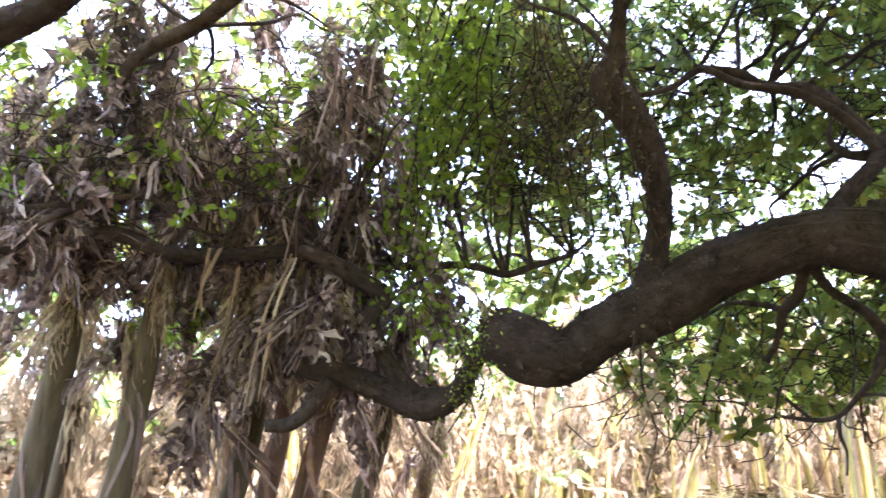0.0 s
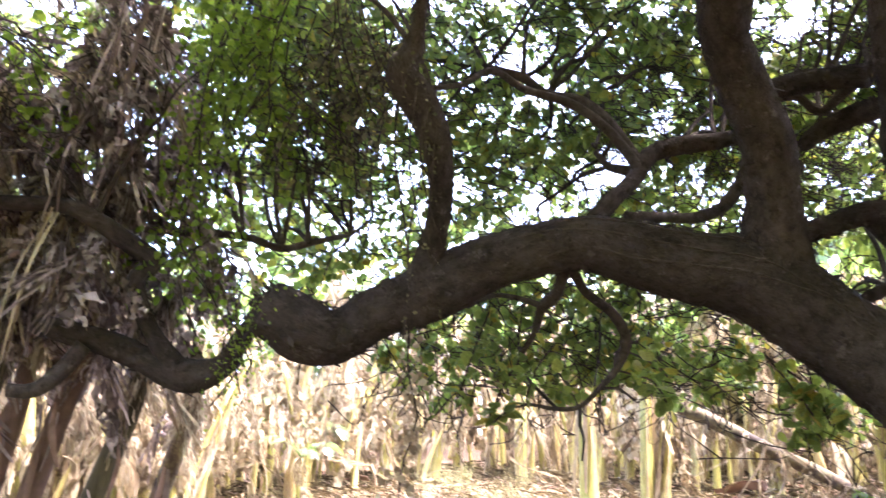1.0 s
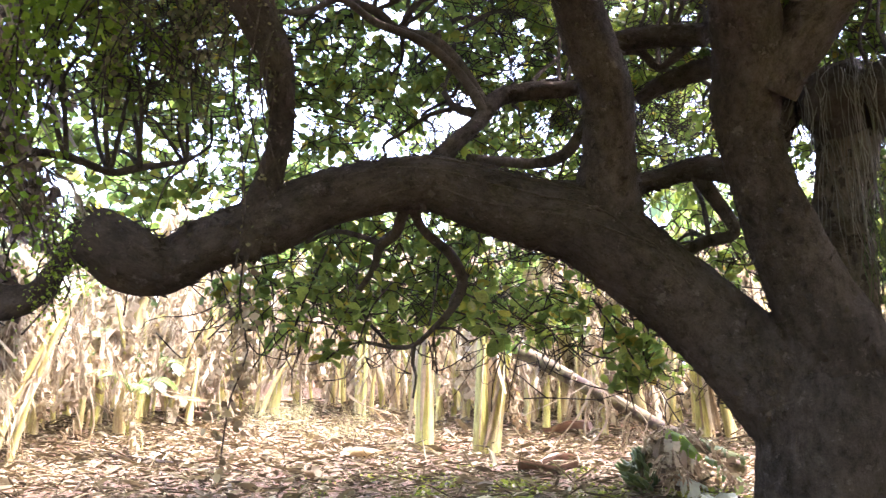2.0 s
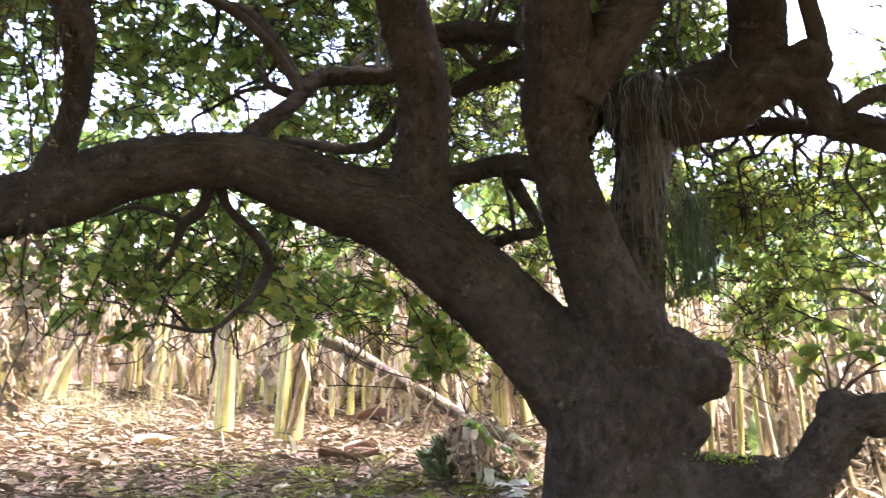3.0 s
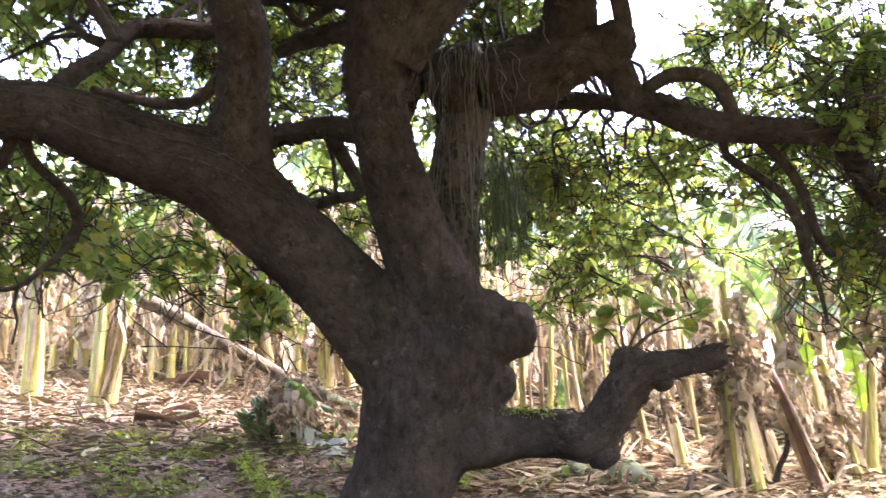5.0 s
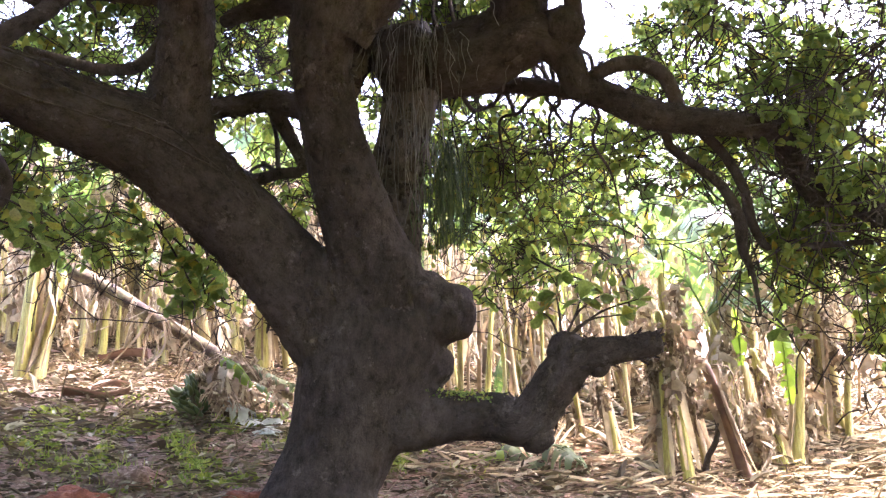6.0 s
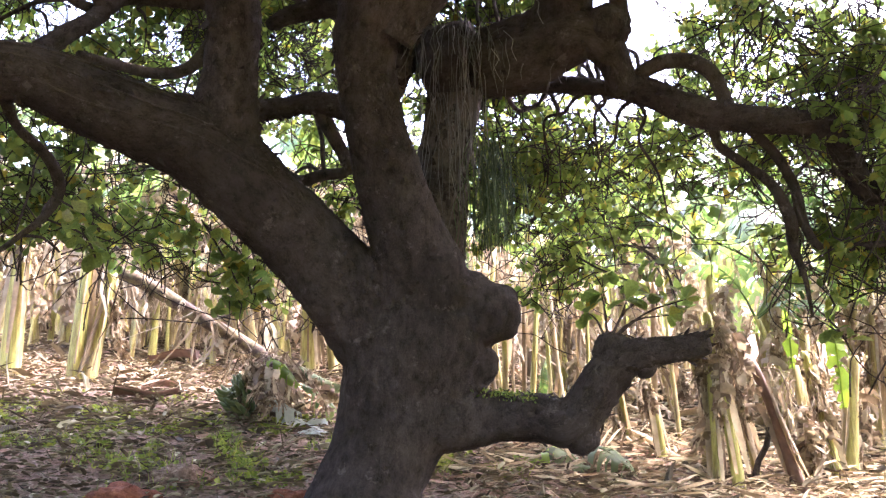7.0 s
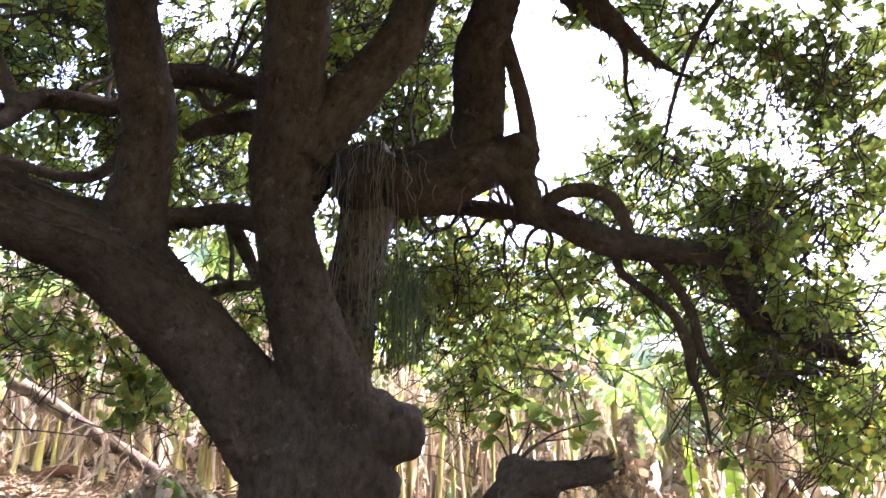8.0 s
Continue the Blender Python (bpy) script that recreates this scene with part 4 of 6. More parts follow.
def banana_plant(x, y, seed, dead=9, green=3, scale=1.0, blades=None, label="banana plant with yellow-green stem and hanging withered leaves"):
    rng = random.Random(seed)
    plant = new("banana_plant")
    plant.matrix_world = pose(x, y, ground_height(x, y), rng.uniform(-7, 7), rng.uniform(-7, 7), rng.uniform(0, 360)) @ Matrix.Diagonal((scale, scale, scale * rng.uniform(0.85, 1.12), 1))
    tagged(plant, label, "banana plant", "banana plants on the slope")
    mesh, lean = STEMS[rng.randrange(len(STEMS))]
    part("pseudostem", mesh, STEM, plant)
    top = max(v.co.z for v in mesh.vertices)
    for i in range(rng.randint(1, 2)):
        sucker = part("pseudostem", STEMS[rng.randrange(len(STEMS))][0], STEM, plant)
        sucker.matrix_local = pose(rng.uniform(-0.28, 0.28), rng.uniform(-0.28, 0.28), 0, rng.uniform(-8, 8), rng.uniform(-8, 8), rng.uniform(0, 360)) @ Matrix.Diagonal((0.55, 0.55, rng.uniform(0.4, 0.75), 1))
    for i in range(dead):
        ob = part("dead_leaf", (BROAD_DEAD[rng.randrange(10)] if i % 4 == 1 else DEAD[rng.randrange(len(DEAD))]), DRY_LEAF, plant)
        k = rng.uniform(0.4, 1.0)
        ob.matrix_local = pose(lean[0] * k * k, lean[1] * k * k, top * k, rng.uniform(-12, 12), rng.uniform(-12, 12), rng.uniform(0, 360)) @ Matrix.Scale(rng.uniform(0.5, 0.95), 4)
    for i in range(green):
        ob = part("green_leaf", (blades or GREEN)[rng.randrange(5)], BANANA_LEAF, plant)
        ob.matrix_local = pose(lean[0], lean[1], top - 0.05, 0, rng.uniform(-25, 10), rng.uniform(0, 360)) @ Matrix.Scale(rng.uniform(0.7, 1.1), 4)
    return plant


def edge_of_rows(az):
    """How far off the first row of the plantation stands."""
    rows = [(-60, 7.5), (-30, 7.8), (-5, 8.5), (4, 10.0), (12, 11.5), (22, 11.0), (30, 9.8), (40, 9.2), (55, 8.6), (62, 8.2), (68, 8.0), (110, 8.0)]
    for (a, p), (b, q) in zip(rows, rows[1:]):
        if a <= az <= b:
            return p + (q - p) * (az - a) / (b - a)
    return 9.0


rng = random.Random(11)
planted = []
for _ in range(6000):
    az = rng.uniform(-42, 86)
    first = edge_of_rows(az)
    far = first + 7.5 * rng.random() ** 1.3
    x, y = far * math.sin(radians(az)), far * math.cos(radians(az))
    room = 0.5 if az < 48 else 1.15 if az < 72 else 1.6
    if 60 < az < 75 and far < 11:
        continue
    if all((x - a) ** 2 + (y - b) ** 2 > room ** 2 for a, b in planted):
        planted.append((x, y))
    if len(planted) >= 270:
        break
for i, (x, y) in enumerate(planted):
    far = math.hypot(x, y)
    banana_plant(x, y, 100 + i, dead=rng.randint(5, 9) + (6 if x < 0.2 * y and far < 12 else 0), green=rng.choice((0, 0, 1, 1) if far < 10 else (0, 1, 1, 2)), scale=rng.uniform(0.8, 1.2))


# tall leafy plants that catch the light
for k, (x, y) in enumerate([(8.33, 3.48), (8.10, 3.01), (8.98, 2.90), (8.53, 2.36), (8.66, 4.17), (8.22, 2.00),
                           (1.25, 11.23), (1.13, 9.33), (7.61, 2.61), (1.40, 11.5)]):
    banana_plant(x, y, 900 + k, dead=8 if k == 7 else 3, green=6, scale=(1.0, 0.95, 1.05, 0.85, 0.9, 0.85, 0.6, 0.42, 0.65, 1.3)[k], blades=GREEN if k in (6, 7) else BIG_GREEN, label="leafy banana plant with broad bright green leaves")


# withered leaves that fill the rows between the stems
def dead_leaf_mass(shape, n, turned, start, deep, low, high, size, seed, label):
    """Many hanging leaves of one shape, past counting, in one mesh."""
    r = np.random.default_rng(seed)
    az = r.uniform(*turned, n)
    d = np.array([edge_of_rows(a) for a in az]) + start + deep * r.random(n) ** 1.2
    x, y = d * np.sin(np.radians(az)), d * np.cos(np.radians(az))
    z = np.array([ground_height(a, b) for a, b in zip(x, y)]) + r.uniform(low, high, n)
    turn = frames_for(n, r, np.stack([r.normal(size=n) * 0.2, r.normal(size=n) * 0.2, np.ones(n)], 1))[:, :, [2, 0, 1]]
    data = scatter("dead_leaf_mass", [tuple(v.co) for v in shape.vertices], [tuple(q.vertices) for q in shape.polygons], turn, np.stack([x, y, z], 1), r.uniform(*size, n))
    return tagged(part("dead_leaf_mass", data, DRY_LEAF), label, "dead leaves", kind="stuff")


for k in range(6):
    dead_leaf_mass((BROAD_DEAD if k % 2 else DEAD)[k], 300, (-44, 47), -0.1, 5.0, 0.7, 2.3, (0.5, 0.95), 141 + k, "withered leaves hanging between the banana stems")
for k in range(3):
    dead_leaf_mass((DEAD if k % 2 else BROAD_DEAD)[k + 6], 60, (46, 92), -0.3, 1.8, 0.8, 1.7, (0.4, 0.75), 151 + k, "pale withered leaves hanging in the first rows")

# dry stalks that lean and lie among the rows
def dry_stalk_mesh(seed):
    q = random.Random(seed)
    length = q.uniform(0.7, 1.6)
    rows = [(0.04 * q.gauss(0, 1), 0.04 * q.gauss(0, 1), length * t, 0.014 * (1.2 - t)) for t in (0, 0.25, 0.5, 0.75, 1.0)]
    verts, faces = tube(rows, 5, 0.15)
    for k in range(5):
        z, a, l = q.uniform(0.2, 1.0) * length, q.uniform(0, 6.28), q.uniform(0.15, 0.4)
        n = len(verts)
        for i in range(4):
            t = i / 3
            c = Vector((math.cos(a) * 0.06 * t, math.sin(a) * 0.06 * t, z - l * t))
            w = Vector((math.cos(a + 1.6 + t), math.sin(a + 1.6 + t), 0)) * 0.018 * (1.1 - t)
            verts += [c - w, c + w]
        faces += [(n + 2 * i, n + 2 * i + 1, n + 2 * i + 3, n + 2 * i + 2) for i in range(3)]
    return from_lists("dry_stalk", verts, faces)


STALKS = [dry_stalk_mesh(i) for i in range(8)]
rng = random.Random(44)
for k in range(150):
    az = rng.uniform(50, 92) if k < 105 else rng.uniform(-5, 50)
    far = edge_of_rows(az) + rng.uniform(-0.5, 2.2)
    x, y = far * math.sin(radians(az)), far * math.cos(radians(az))
    ob = part("dry_stalk", STALKS[k % 8], DRY_LEAF)
    lean = rng.choice((rng.uniform(3, 40), rng.uniform(3, 30), rng.uniform(60, 86)))
    ob.matrix_world = pose(x, y, ground_height(x, y) - 0.03, 0, 0, rng.uniform(0, 360)) @ pose(0, 0, 0.03, lean, 0, 0) @ Matrix.Scale(rng.uniform(0.7, 1.2), 4)
    tagged(ob, "thin dry banana stalk lying in leaf litter" if lean > 50 else "thin dry banana stalk leaning among the stems", "dry stalk", "dry banana stalks")


# ---- leaf litter ----
CURL = [(-0.12, 0, 0.02), (0.05, 0.06, 0.0), (-0.2, 0.24, 0.16), (0.02, 0.4, -0.02), (0.13, 0.2, 0.12), (-0.1, 0.7, 0.22), (0.05, 0.62, 0.04), (0.2, 0.66, 0.2), (-0.06, 0.88, 0.16), (0.12, 1.0, 0.1)]
CURL_FACES = [(0, 1, 3, 2), (1, 4, 3), (2, 3, 6, 5), (3, 4, 7, 6), (5, 6, 8), (6, 7, 9, 8)]


def litter(name, n, near, far, size, seed, material, label, turned=(-50, 105), stretch=1.0):
    r = np.random.default_rng(seed)
    az = np.radians(r.uniform(*turned, n))
    d = np.sqrt(r.uniform(near ** 2, far ** 2, n))
    x, y = d * np.sin(az), d * np.cos(az)
    z = np.array([ground_height(a, b) for a, b in zip(x, y)]) + r.uniform(0.01, 0.06, n)
    way = np.stack([r.normal(size=n), r.normal(size=n), r.normal(size=n) * 0.13 + 0.04], 1)
    way /= np.linalg.norm(way, axis=1)[:, None]
    nor = np.stack([r.normal(size=n) * 0.35, r.normal(size=n) * 0.35, np.ones(n)], 1)
    side = np.cross(way, nor)
    side /= np.linalg.norm(side, axis=1)[:, None]
    turns = np.stack([side * stretch, way, np.cross(side, way) * min(1, stretch * 2)], 2)
    data = scatter(name, CURL, CURL_FACES, turns, np.stack([x, y, z], 1), r.uniform(size[0], size[1], n))
    return tagged(part(name, data, material), label, "leaf litter", kind="stuff")


litter("leaf_litter", 52000, 3.0, 12.5, (0.025, 0.085), 21, LITTER, "dry bleached leaves and husks scattered over the ground", (-12, 95))
litter("leaf_litter", 9000, 0.2, 3.1, (0.025, 0.085), 27, LITTER, "dry leaves trodden into the bare path", (-180, 180))
litter("leaf_litter", 9000, 3.0, 6.0, (0.025, 0.085), 28, LITTER, "dry leaves lying along the path behind", (95, 348))
litter("leaf_litter", 1500, 5.5, 13.0, (0.1, 0.2), 23, LITTER, "larger curled dry leaves lying on the soil", (-12, 95))
litter("straw_litter", 9000, 3.0, 6.8, (0.05, 0.16), 24, LITTER, "short dry straws and leaf ribs on shaded soil", (-12, 95), 0.12)
litter("straw_litter", 12000, 6.5, 13.0, (0.1, 0.35), 22, LITTER, "long dry strips of withered banana leaf on soil", (-12, 95), 0.12)

litter("straw_litter", 2600, 4.3, 8.2, (0.06, 0.24), 25, BROWN_DRY, "pale dry straw and stalk shreds under banana stems", (46, 82), 0.07)
litter("straw_litter", 2200, 5.6, 9.0, (0.1, 0.34), 26, DRY_LEAF, "bleached leaf strips heaped under the near stems", (52, 86), 0.16)


# ---- knots on the limbs ----
def knot(x, y, z, rx, ry, rz, seed):
    bm = bmesh.new()
    knot_lump(bm, x, y, z, rx, ry, rz, seed)
    for q in bm.faces:
        q.smooth = True
    ob = part("knot", bm, LOOSE_BARK, tree)
    ob.matrix_parent_inverse = tree_inverse
    return ob


knot(4.10, 2.22, 1.87, 0.1, 0.1, 0.1, 4.0)
knot(4.03, 2.11, 3.57, 0.13, 0.13, 0.12, 6.0)
knot(3.76, 2.95, 3.54, 0.2, 0.2, 0.2, 7.0)
knot(4.03, 2.38, 1.45, 0.09, 0.09, 0.08, 8.0)
knot(4.29, 1.85, 1.895, 0.05, 0.05, 0.06, 9.0)
knot(4.16, 2.11, 1.89, 0.06, 0.06, 0.05, 10.0)
knot(4.18, 2.09, 1.78, 0.05, 0.05, 0.05, 11.0)
knot(4.24, 1.94, 1.90, 0.05, 0.05, 0.035, 12.0)


# ---- cut and fallen banana stems on the open ground ----
def stem_rows(rows, seed, sides=12):
    """A ridged stem of layered sheaths along rows of (x, y, z, r)."""
    verts, faces = tube(rows, sides, 0.08, 0.0)
    for i, v in enumerate(verts):
        a = i % sides
        v += Vector((noise.noise(Vector((a * 1.7, seed, i // sides * 0.05))), noise.noise(Vector((seed, a * 1.7, 3))), 0)) * 0.012
    return from_lists("pseudostem", verts, faces)


def flap(name, rows, parent, material, seed):
    """A peeling strip of sheath along rows of (x, y, z, half width)."""
    r = random.Random(seed)
    line = spline(rows, 0.06)
    verts, faces = [], []
    a0 = r.uniform(0, 6)
    for i, q in enumerate(line):
        a = a0 + i * 0.08
        side = Vector((math.cos(a), math.sin(a), r.uniform(-0.2, 0.2)))
        verts += [q.xyz - side * q.w, q.xyz + Vector((-math.sin(a), math.cos(a), 0)) * q.w * r.uniform(0.2, 0.6), q.xyz + side * q.w]
    for i in range(len(line) - 1):
        k = i * 3
        faces += [(k, k + 1, k + 4, k + 3), (k + 1, k + 2, k + 5, k + 4)]
    return part(name, from_lists(name, verts, faces), material, parent)


def stump(x, y, stems, label, dead, seed, skin=None):
    """A cut banana plant: stems of (dx, dy, height, radius, lean), peeling sheaths and a collar of dead leaves."""
    r = random.Random(seed)
    thing = new("banana_stump")
    thing.location = (x, y, ground_height(x, y) - 0.04)
    tagged(thing, label, "banana stump", "cut banana plants")
    out = math.hypot(x, y)
    sx, sy = y / out, -x / out
    for dx, dy, h, rad, lean in stems:
        u, v = lean * sx, lean * sy
        rows = [(dx, dy, 0, rad * 1.25), (dx + u * 0.3, dy + v * 0.3, h * 0.35, rad * 1.05), (dx + u * 0.65, dy + v * 0.65, h * 0.7, rad * 0.92), (dx + u, dy + v, h - 0.03, rad * 0.82), (dx + u * 1.03, dy + v * 1.03, h, rad * 0.4)]
        part("pseudostem", stem_rows(rows, seed), skin or STEM, thing)
        for k in range(4):
            a = r.uniform(0, 6.28)
            c, e = math.cos(a) * rad * 1.1, math.sin(a) * rad * 1.1
            flap("sheath", [(dx + u * 0.8 + c, dy + v * 0.8 + e, h * r.uniform(0.6, 0.95), 0.016), (dx + u * 0.4 + c * 1.3, dy + v * 0.4 + e * 1.3, h * 0.45, 0.024), (dx + c * 1.8, dy + e * 1.8, h * 0.12, 0.012)], thing, DRY_LEAF, seed + k)
    dx, dy, h, rad, lean = stems[-1]
    for k in range(dead):
        ob = part("dead_leaf", STUMP_DEAD[r.randrange(len(STUMP_DEAD))], BROWN_DRY, thing)
        ob.matrix_local = pose(dx + lean * sx * 0.8, dy + lean * sy * 0.8, h * r.uniform(0.55, 1.0), r.uniform(-15, 15), r.uniform(-15, 15), r.uniform(0, 360)) @ Matrix.Scale(r.uniform(0.35, 0.65), 4)
    return thing


stump(3.68, 8.06, [(0, 0, 1.75, 0.078, 0.05)], "pale yellow cut banana stem standing among dry leaves", 4, 1)
stump(4.04, 7.47, [(-0.05, 0.02, 1.5, 0.06, 0.08), (0.05, -0.02, 1.0, 0.065, 0.16)], "forked banana stump with brown collar of dead leaves", 7, 2)
stump(4.45, 10.66, [(0, 0, 1.3, 0.06, 0.03)], "slim yellow banana stem at the clearing's edge", 3, 3)
stump(5.78, 8.78, [(0, 0, 1.3, 0.07, 0.05)], "short yellow banana stem behind the fallen one", 6, 4)
stump(6.16, 6.90, [(0, 0, 1.2, 0.065, -0.02), (0.14, 0.1, 1.1, 0.06, -0.03)], "pair of yellow banana stems among dry leaves", 5, 5)

# stems at the near edge of the rows, beyond the low limb
stump(5.88, 2.89, [(0, 0, 0.75, 0.033, -0.1)], "bent yellow banana stem with brown dry sheaths", 4, 11)
stump(6.13, 3.30, [(0, 0, 0.5, 0.033, -0.05)], "short yellow banana stem wrapped in brown leaves", 7, 19)
stump(7.77, 3.73, [(0, 0, 0.7, 0.030, 0.02)], "yellow banana stem among dry stalks", 2, 22)
stump(5.92, 2.60, [(0, 0, 0.75, 0.034, 0.06)], "pale yellow banana stem hung with withered leaves", 5, 12)
stump(5.66, 2.27, [(-0.1, 0.1, 0.8, 0.025, 0.0), (0, 0, 1.15, 0.034, -0.12)], "banana stems under a ragged skirt of dead leaves", 16, 13)
stump(6.02, 2.29, [(0, 0, 1.15, 0.021, -0.2)], "thin banana stem buried in crumpled dead leaves", 16, 23)
stump(6.00, 2.02, [(0, 0, 0.85, 0.034, -0.22)], "reddish brown banana stem leaning aside", 2, 14, OLD_SHEATH)
stump(6.35, 2.05, [(0, 0, 0.8, 0.031, -0.05)], "slim banana stem with torn yellowing leaves", 8, 15)
stump(6.54, 1.95, [(0, 0, 0.9, 0.030, -0.14)], "pale banana stem with peeling grey sheaths", 9, 24)
stump(6.65, 1.90, [(0, 0, 0.86, 0.039, 0.09)], "bright yellow-green banana stem cut off square", 2, 16)
stump(7.54, 5.14, [(0, 0, 1.2, 0.030, -0.04), (0.2, 0.1, 1.1, 0.026, 0.06)], "pair of pale banana stems behind the old trunk", 4, 17)
stump(7.47, 4.67, [(0, 0, 0.85, 0.041, -0.05)], "whitish dead banana stem standing broken", 1, 18)
stump(7.77, 2.00, [(0, 0, 1.3, 0.031, 0.05)], "banana stem at the edge with dead leaf skirt", 9, 21)


def shoots(x, y, seed, n):
    """Thin dry shoots standing in a bunch, straw-yellow, a few leaf shreds on them."""
    r = random.Random(seed)
    thing = new("banana_shoots")
    thing.location = (x, y, ground_height(x, y) - 0.03)
    tagged(thing, "bunch of slim straw-yellow banana shoots with dry shreds", "banana plant", "slim banana shoots")
    for k in range(n):
        dx, dy, h, w = r.gauss(0, 0.12), r.gauss(0, 0.12), r.uniform(0.8, 1.5), r.uniform(0.012, 0.026)
        u, v = r.gauss(0, 0.1), r.gauss(0, 0.1)
        rows = [(dx, dy, 0, w * 1.2), (dx + u * 0.4, dy + v * 0.4, h * 0.4, w), (dx + u * 0.8, dy + v * 0.7, h * 0.8, w * 0.8), (dx + u, dy + v, h, w * 0.5)]
        part("pseudostem", stem_rows(rows, seed + k, 7), DRY_LEAF if k % 2 else STEM, thing)
        c = r.uniform(0.4, 0.95)
        flap("sheath", [(dx + u * c, dy + v * c, h * c, 0.014), (dx + u * c + r.gauss(0, 0.05), dy + v * c + r.gauss(0, 0.05), h * c - 0.2, 0.025), (dx + u * c + r.gauss(0, 0.08), dy + v * c + r.gauss(0, 0.08), h * c - 0.42, 0.008)], thing, DRY_LEAF, seed * 7 + k)


q = random.Random(63)
for k in range(14):
    az, far = radians(52 + 10.5 * (k + q.random()) / 14), q.uniform(7.2, 9.0)
    shoots(far * math.sin(az), far * math.cos(az), 400 + k * 9, q.randint(2, 3))


def fallen_stalk(ax, ay, bx, by, rad, lift, label):
    """A dry stalk lying across the litter."""
    rows = []
    for k in range(7):
        x, y = ax + (bx - ax) * k / 6, ay + (by - ay) * k / 6
        rows.append((x, y, ground_height(x, y) + rad * 0.8 + lift * k / 6 + 0.015 * math.sin(k * 2.3 + ax), rad * (1.1 - 0.06 * k)))
    tagged(part("fallen_stalk", from_lists("fallen_stalk", *tube(rows, 7, 0.12, 0.15, ax)), DRY_LEAF), label, "dry stalk", "dry banana stalks")


fallen_stalk(7.14, 3.19, 7.73, 4.21, 0.028, 0.12, "long pale banana stalk fallen across the litter")
fallen_stalk(5.74, 2.49, 6.31, 3.50, 0.026, 0.1, "curved dry banana stalk lying in leaf litter")
fallen_stalk(4.90, 2.82, 5.42, 2.39, 0.012, 0.05, "thin dry stalk lying in leaf litter")
fallen_stalk(5.73, 2.37, 5.48, 2.87, 0.012, 0.03, "thin dry stalk lying in leaf litter")
fallen_stalk(5.76, 2.63, 5.96, 3.21, 0.014, 0.08, "thin dry stalk lying in leaf litter")
tagged(part("dead_branch", from_lists("dead_branch", *tube([(5.73, 2.16, 0.9, 0.022), (5.88, 2.25, 1.22, 0.02), (5.96, 2.20, 1.38, 0.019), (5.96, 2.18, 1.49, 0.017), (6.00, 2.22, 1.59, 0.012)], 7, 0.05, 0.2, 3)), TWIG), "crooked dark dead branch standing among banana stems", "branch")


def hanging_blade(x, y, z, turn, size, seed, label):
    """A torn green blade that hangs straight down beside a stem."""
    ob = part("hanging_banana_leaf", GREEN[seed % 5], BANANA_LEAF)
    ob.matrix_world = pose(x, y, z, 0, 0, turn) @ pose(0, 0, 0, 12, 78, 0) @ Matrix.Diagonal((size, size * 0.7, size, 1))
    return tagged(ob, label, "banana leaf", "hanging banana leaves")


hanging_blade(6.42, 4.14, 2.17, 190, 0.4, 1, "small green banana leaf hanging behind the trunk")

def torn_leaf_mesh(rows, half, seed, droop=0.6, tear=0.5):
    """A fallen banana leaf along the midrib rows (x, y, z): lobes torn apart, sagging to each side and resting on the ground."""
    r = random.Random(seed)
    verts, faces = tube([(*q, 0.009 - 0.006 * i / (len(rows) - 1)) for i, q in enumerate(rows)], 5, 0.04)
    line = spline([(*q, 0.0) for q in rows], 0.035)
    n = len(line) - 1
    for side in (-1, 1):
        i = 0
        while i < n:
            span = r.choice((1, 1, 2, 3))
            j = min(n, i + span)
            cut = tear * r.random()
            lift, sweep = r.gauss(0, 0.25), r.uniform(0.1, 0.5)
            start = len(verts)
            for e, k in enumerate((i, j)):
                way = (line[min(k + 1, n)].xyz - line[max(k - 1, 0)].xyz).normalized()
                out = Vector((way.y, -way.x, 0)).normalized() * side
                w = half * (0.25 + math.sin(math.pi * min(0.95, 0.12 + 0.85 * k / n))) * r.uniform(0.65, 1.15)
                for t in (0.0, 0.3, 0.62, 0.85, 1.0):
                    shrink = (0.5 - e) * cut * t * 0.13
                    q = line[k].xyz + out * w * t * (1 - 0.25 * droop * t) + way * (w * sweep * t * t + shrink) + Vector((0, 0, w * (0.22 * t + lift * t - droop * 1.1 * t * t) + 0.008 * math.sin(9 * t + k)))
                    q.z = max(q.z, ground_height(q.x, q.y) + 0.02 + 0.02 * r.random())
                    verts.append(q)
            faces += [(start + t, start + t + 1, start + t + 6, start + t + 5) for t in range(4)]
            i = j
    return from_lists("torn_leaf", verts, faces)


def crushed_leaf(rows, half, seed, droop, label, material):
    mesh = torn_leaf_mesh(rows, half, seed, droop)
    mesh.materials.append(material)
    return tagged(part("fallen_banana_leaf", mesh, material), label, "fallen leaf", "fallen banana leaves")


for rows, half, seed, label in [
        ([(5.92, 1.99, 2.25), (5.94, 1.98, 2.08), (5.91, 1.97, 1.86)], 0.045, 71, "torn yellowing banana leaf hanging beside a stem"),
        ([(6.09, 1.77, 2.26), (6.07, 1.74, 2.00), (6.00, 1.71, 1.60)], 0.065, 72, "long torn green banana leaf hanging straight down")]:
    tagged(part("hanging_banana_leaf", torn_leaf_mesh(rows, half, seed, 0.5), VINE_LEAF), label, "banana leaf", "hanging banana leaves")

fallen = new("fallen_banana_plant")
fallen.location = (4.52, 5.35, 1.93)
tagged(fallen, "toppled banana plant with bruised stem, withered leaves and green bunch", "banana plant")
fallen_inverse = Matrix.Translation(fallen.location).inverted()


def lie(ob):
    ob.matrix_parent_inverse = fallen_inverse
    return ob


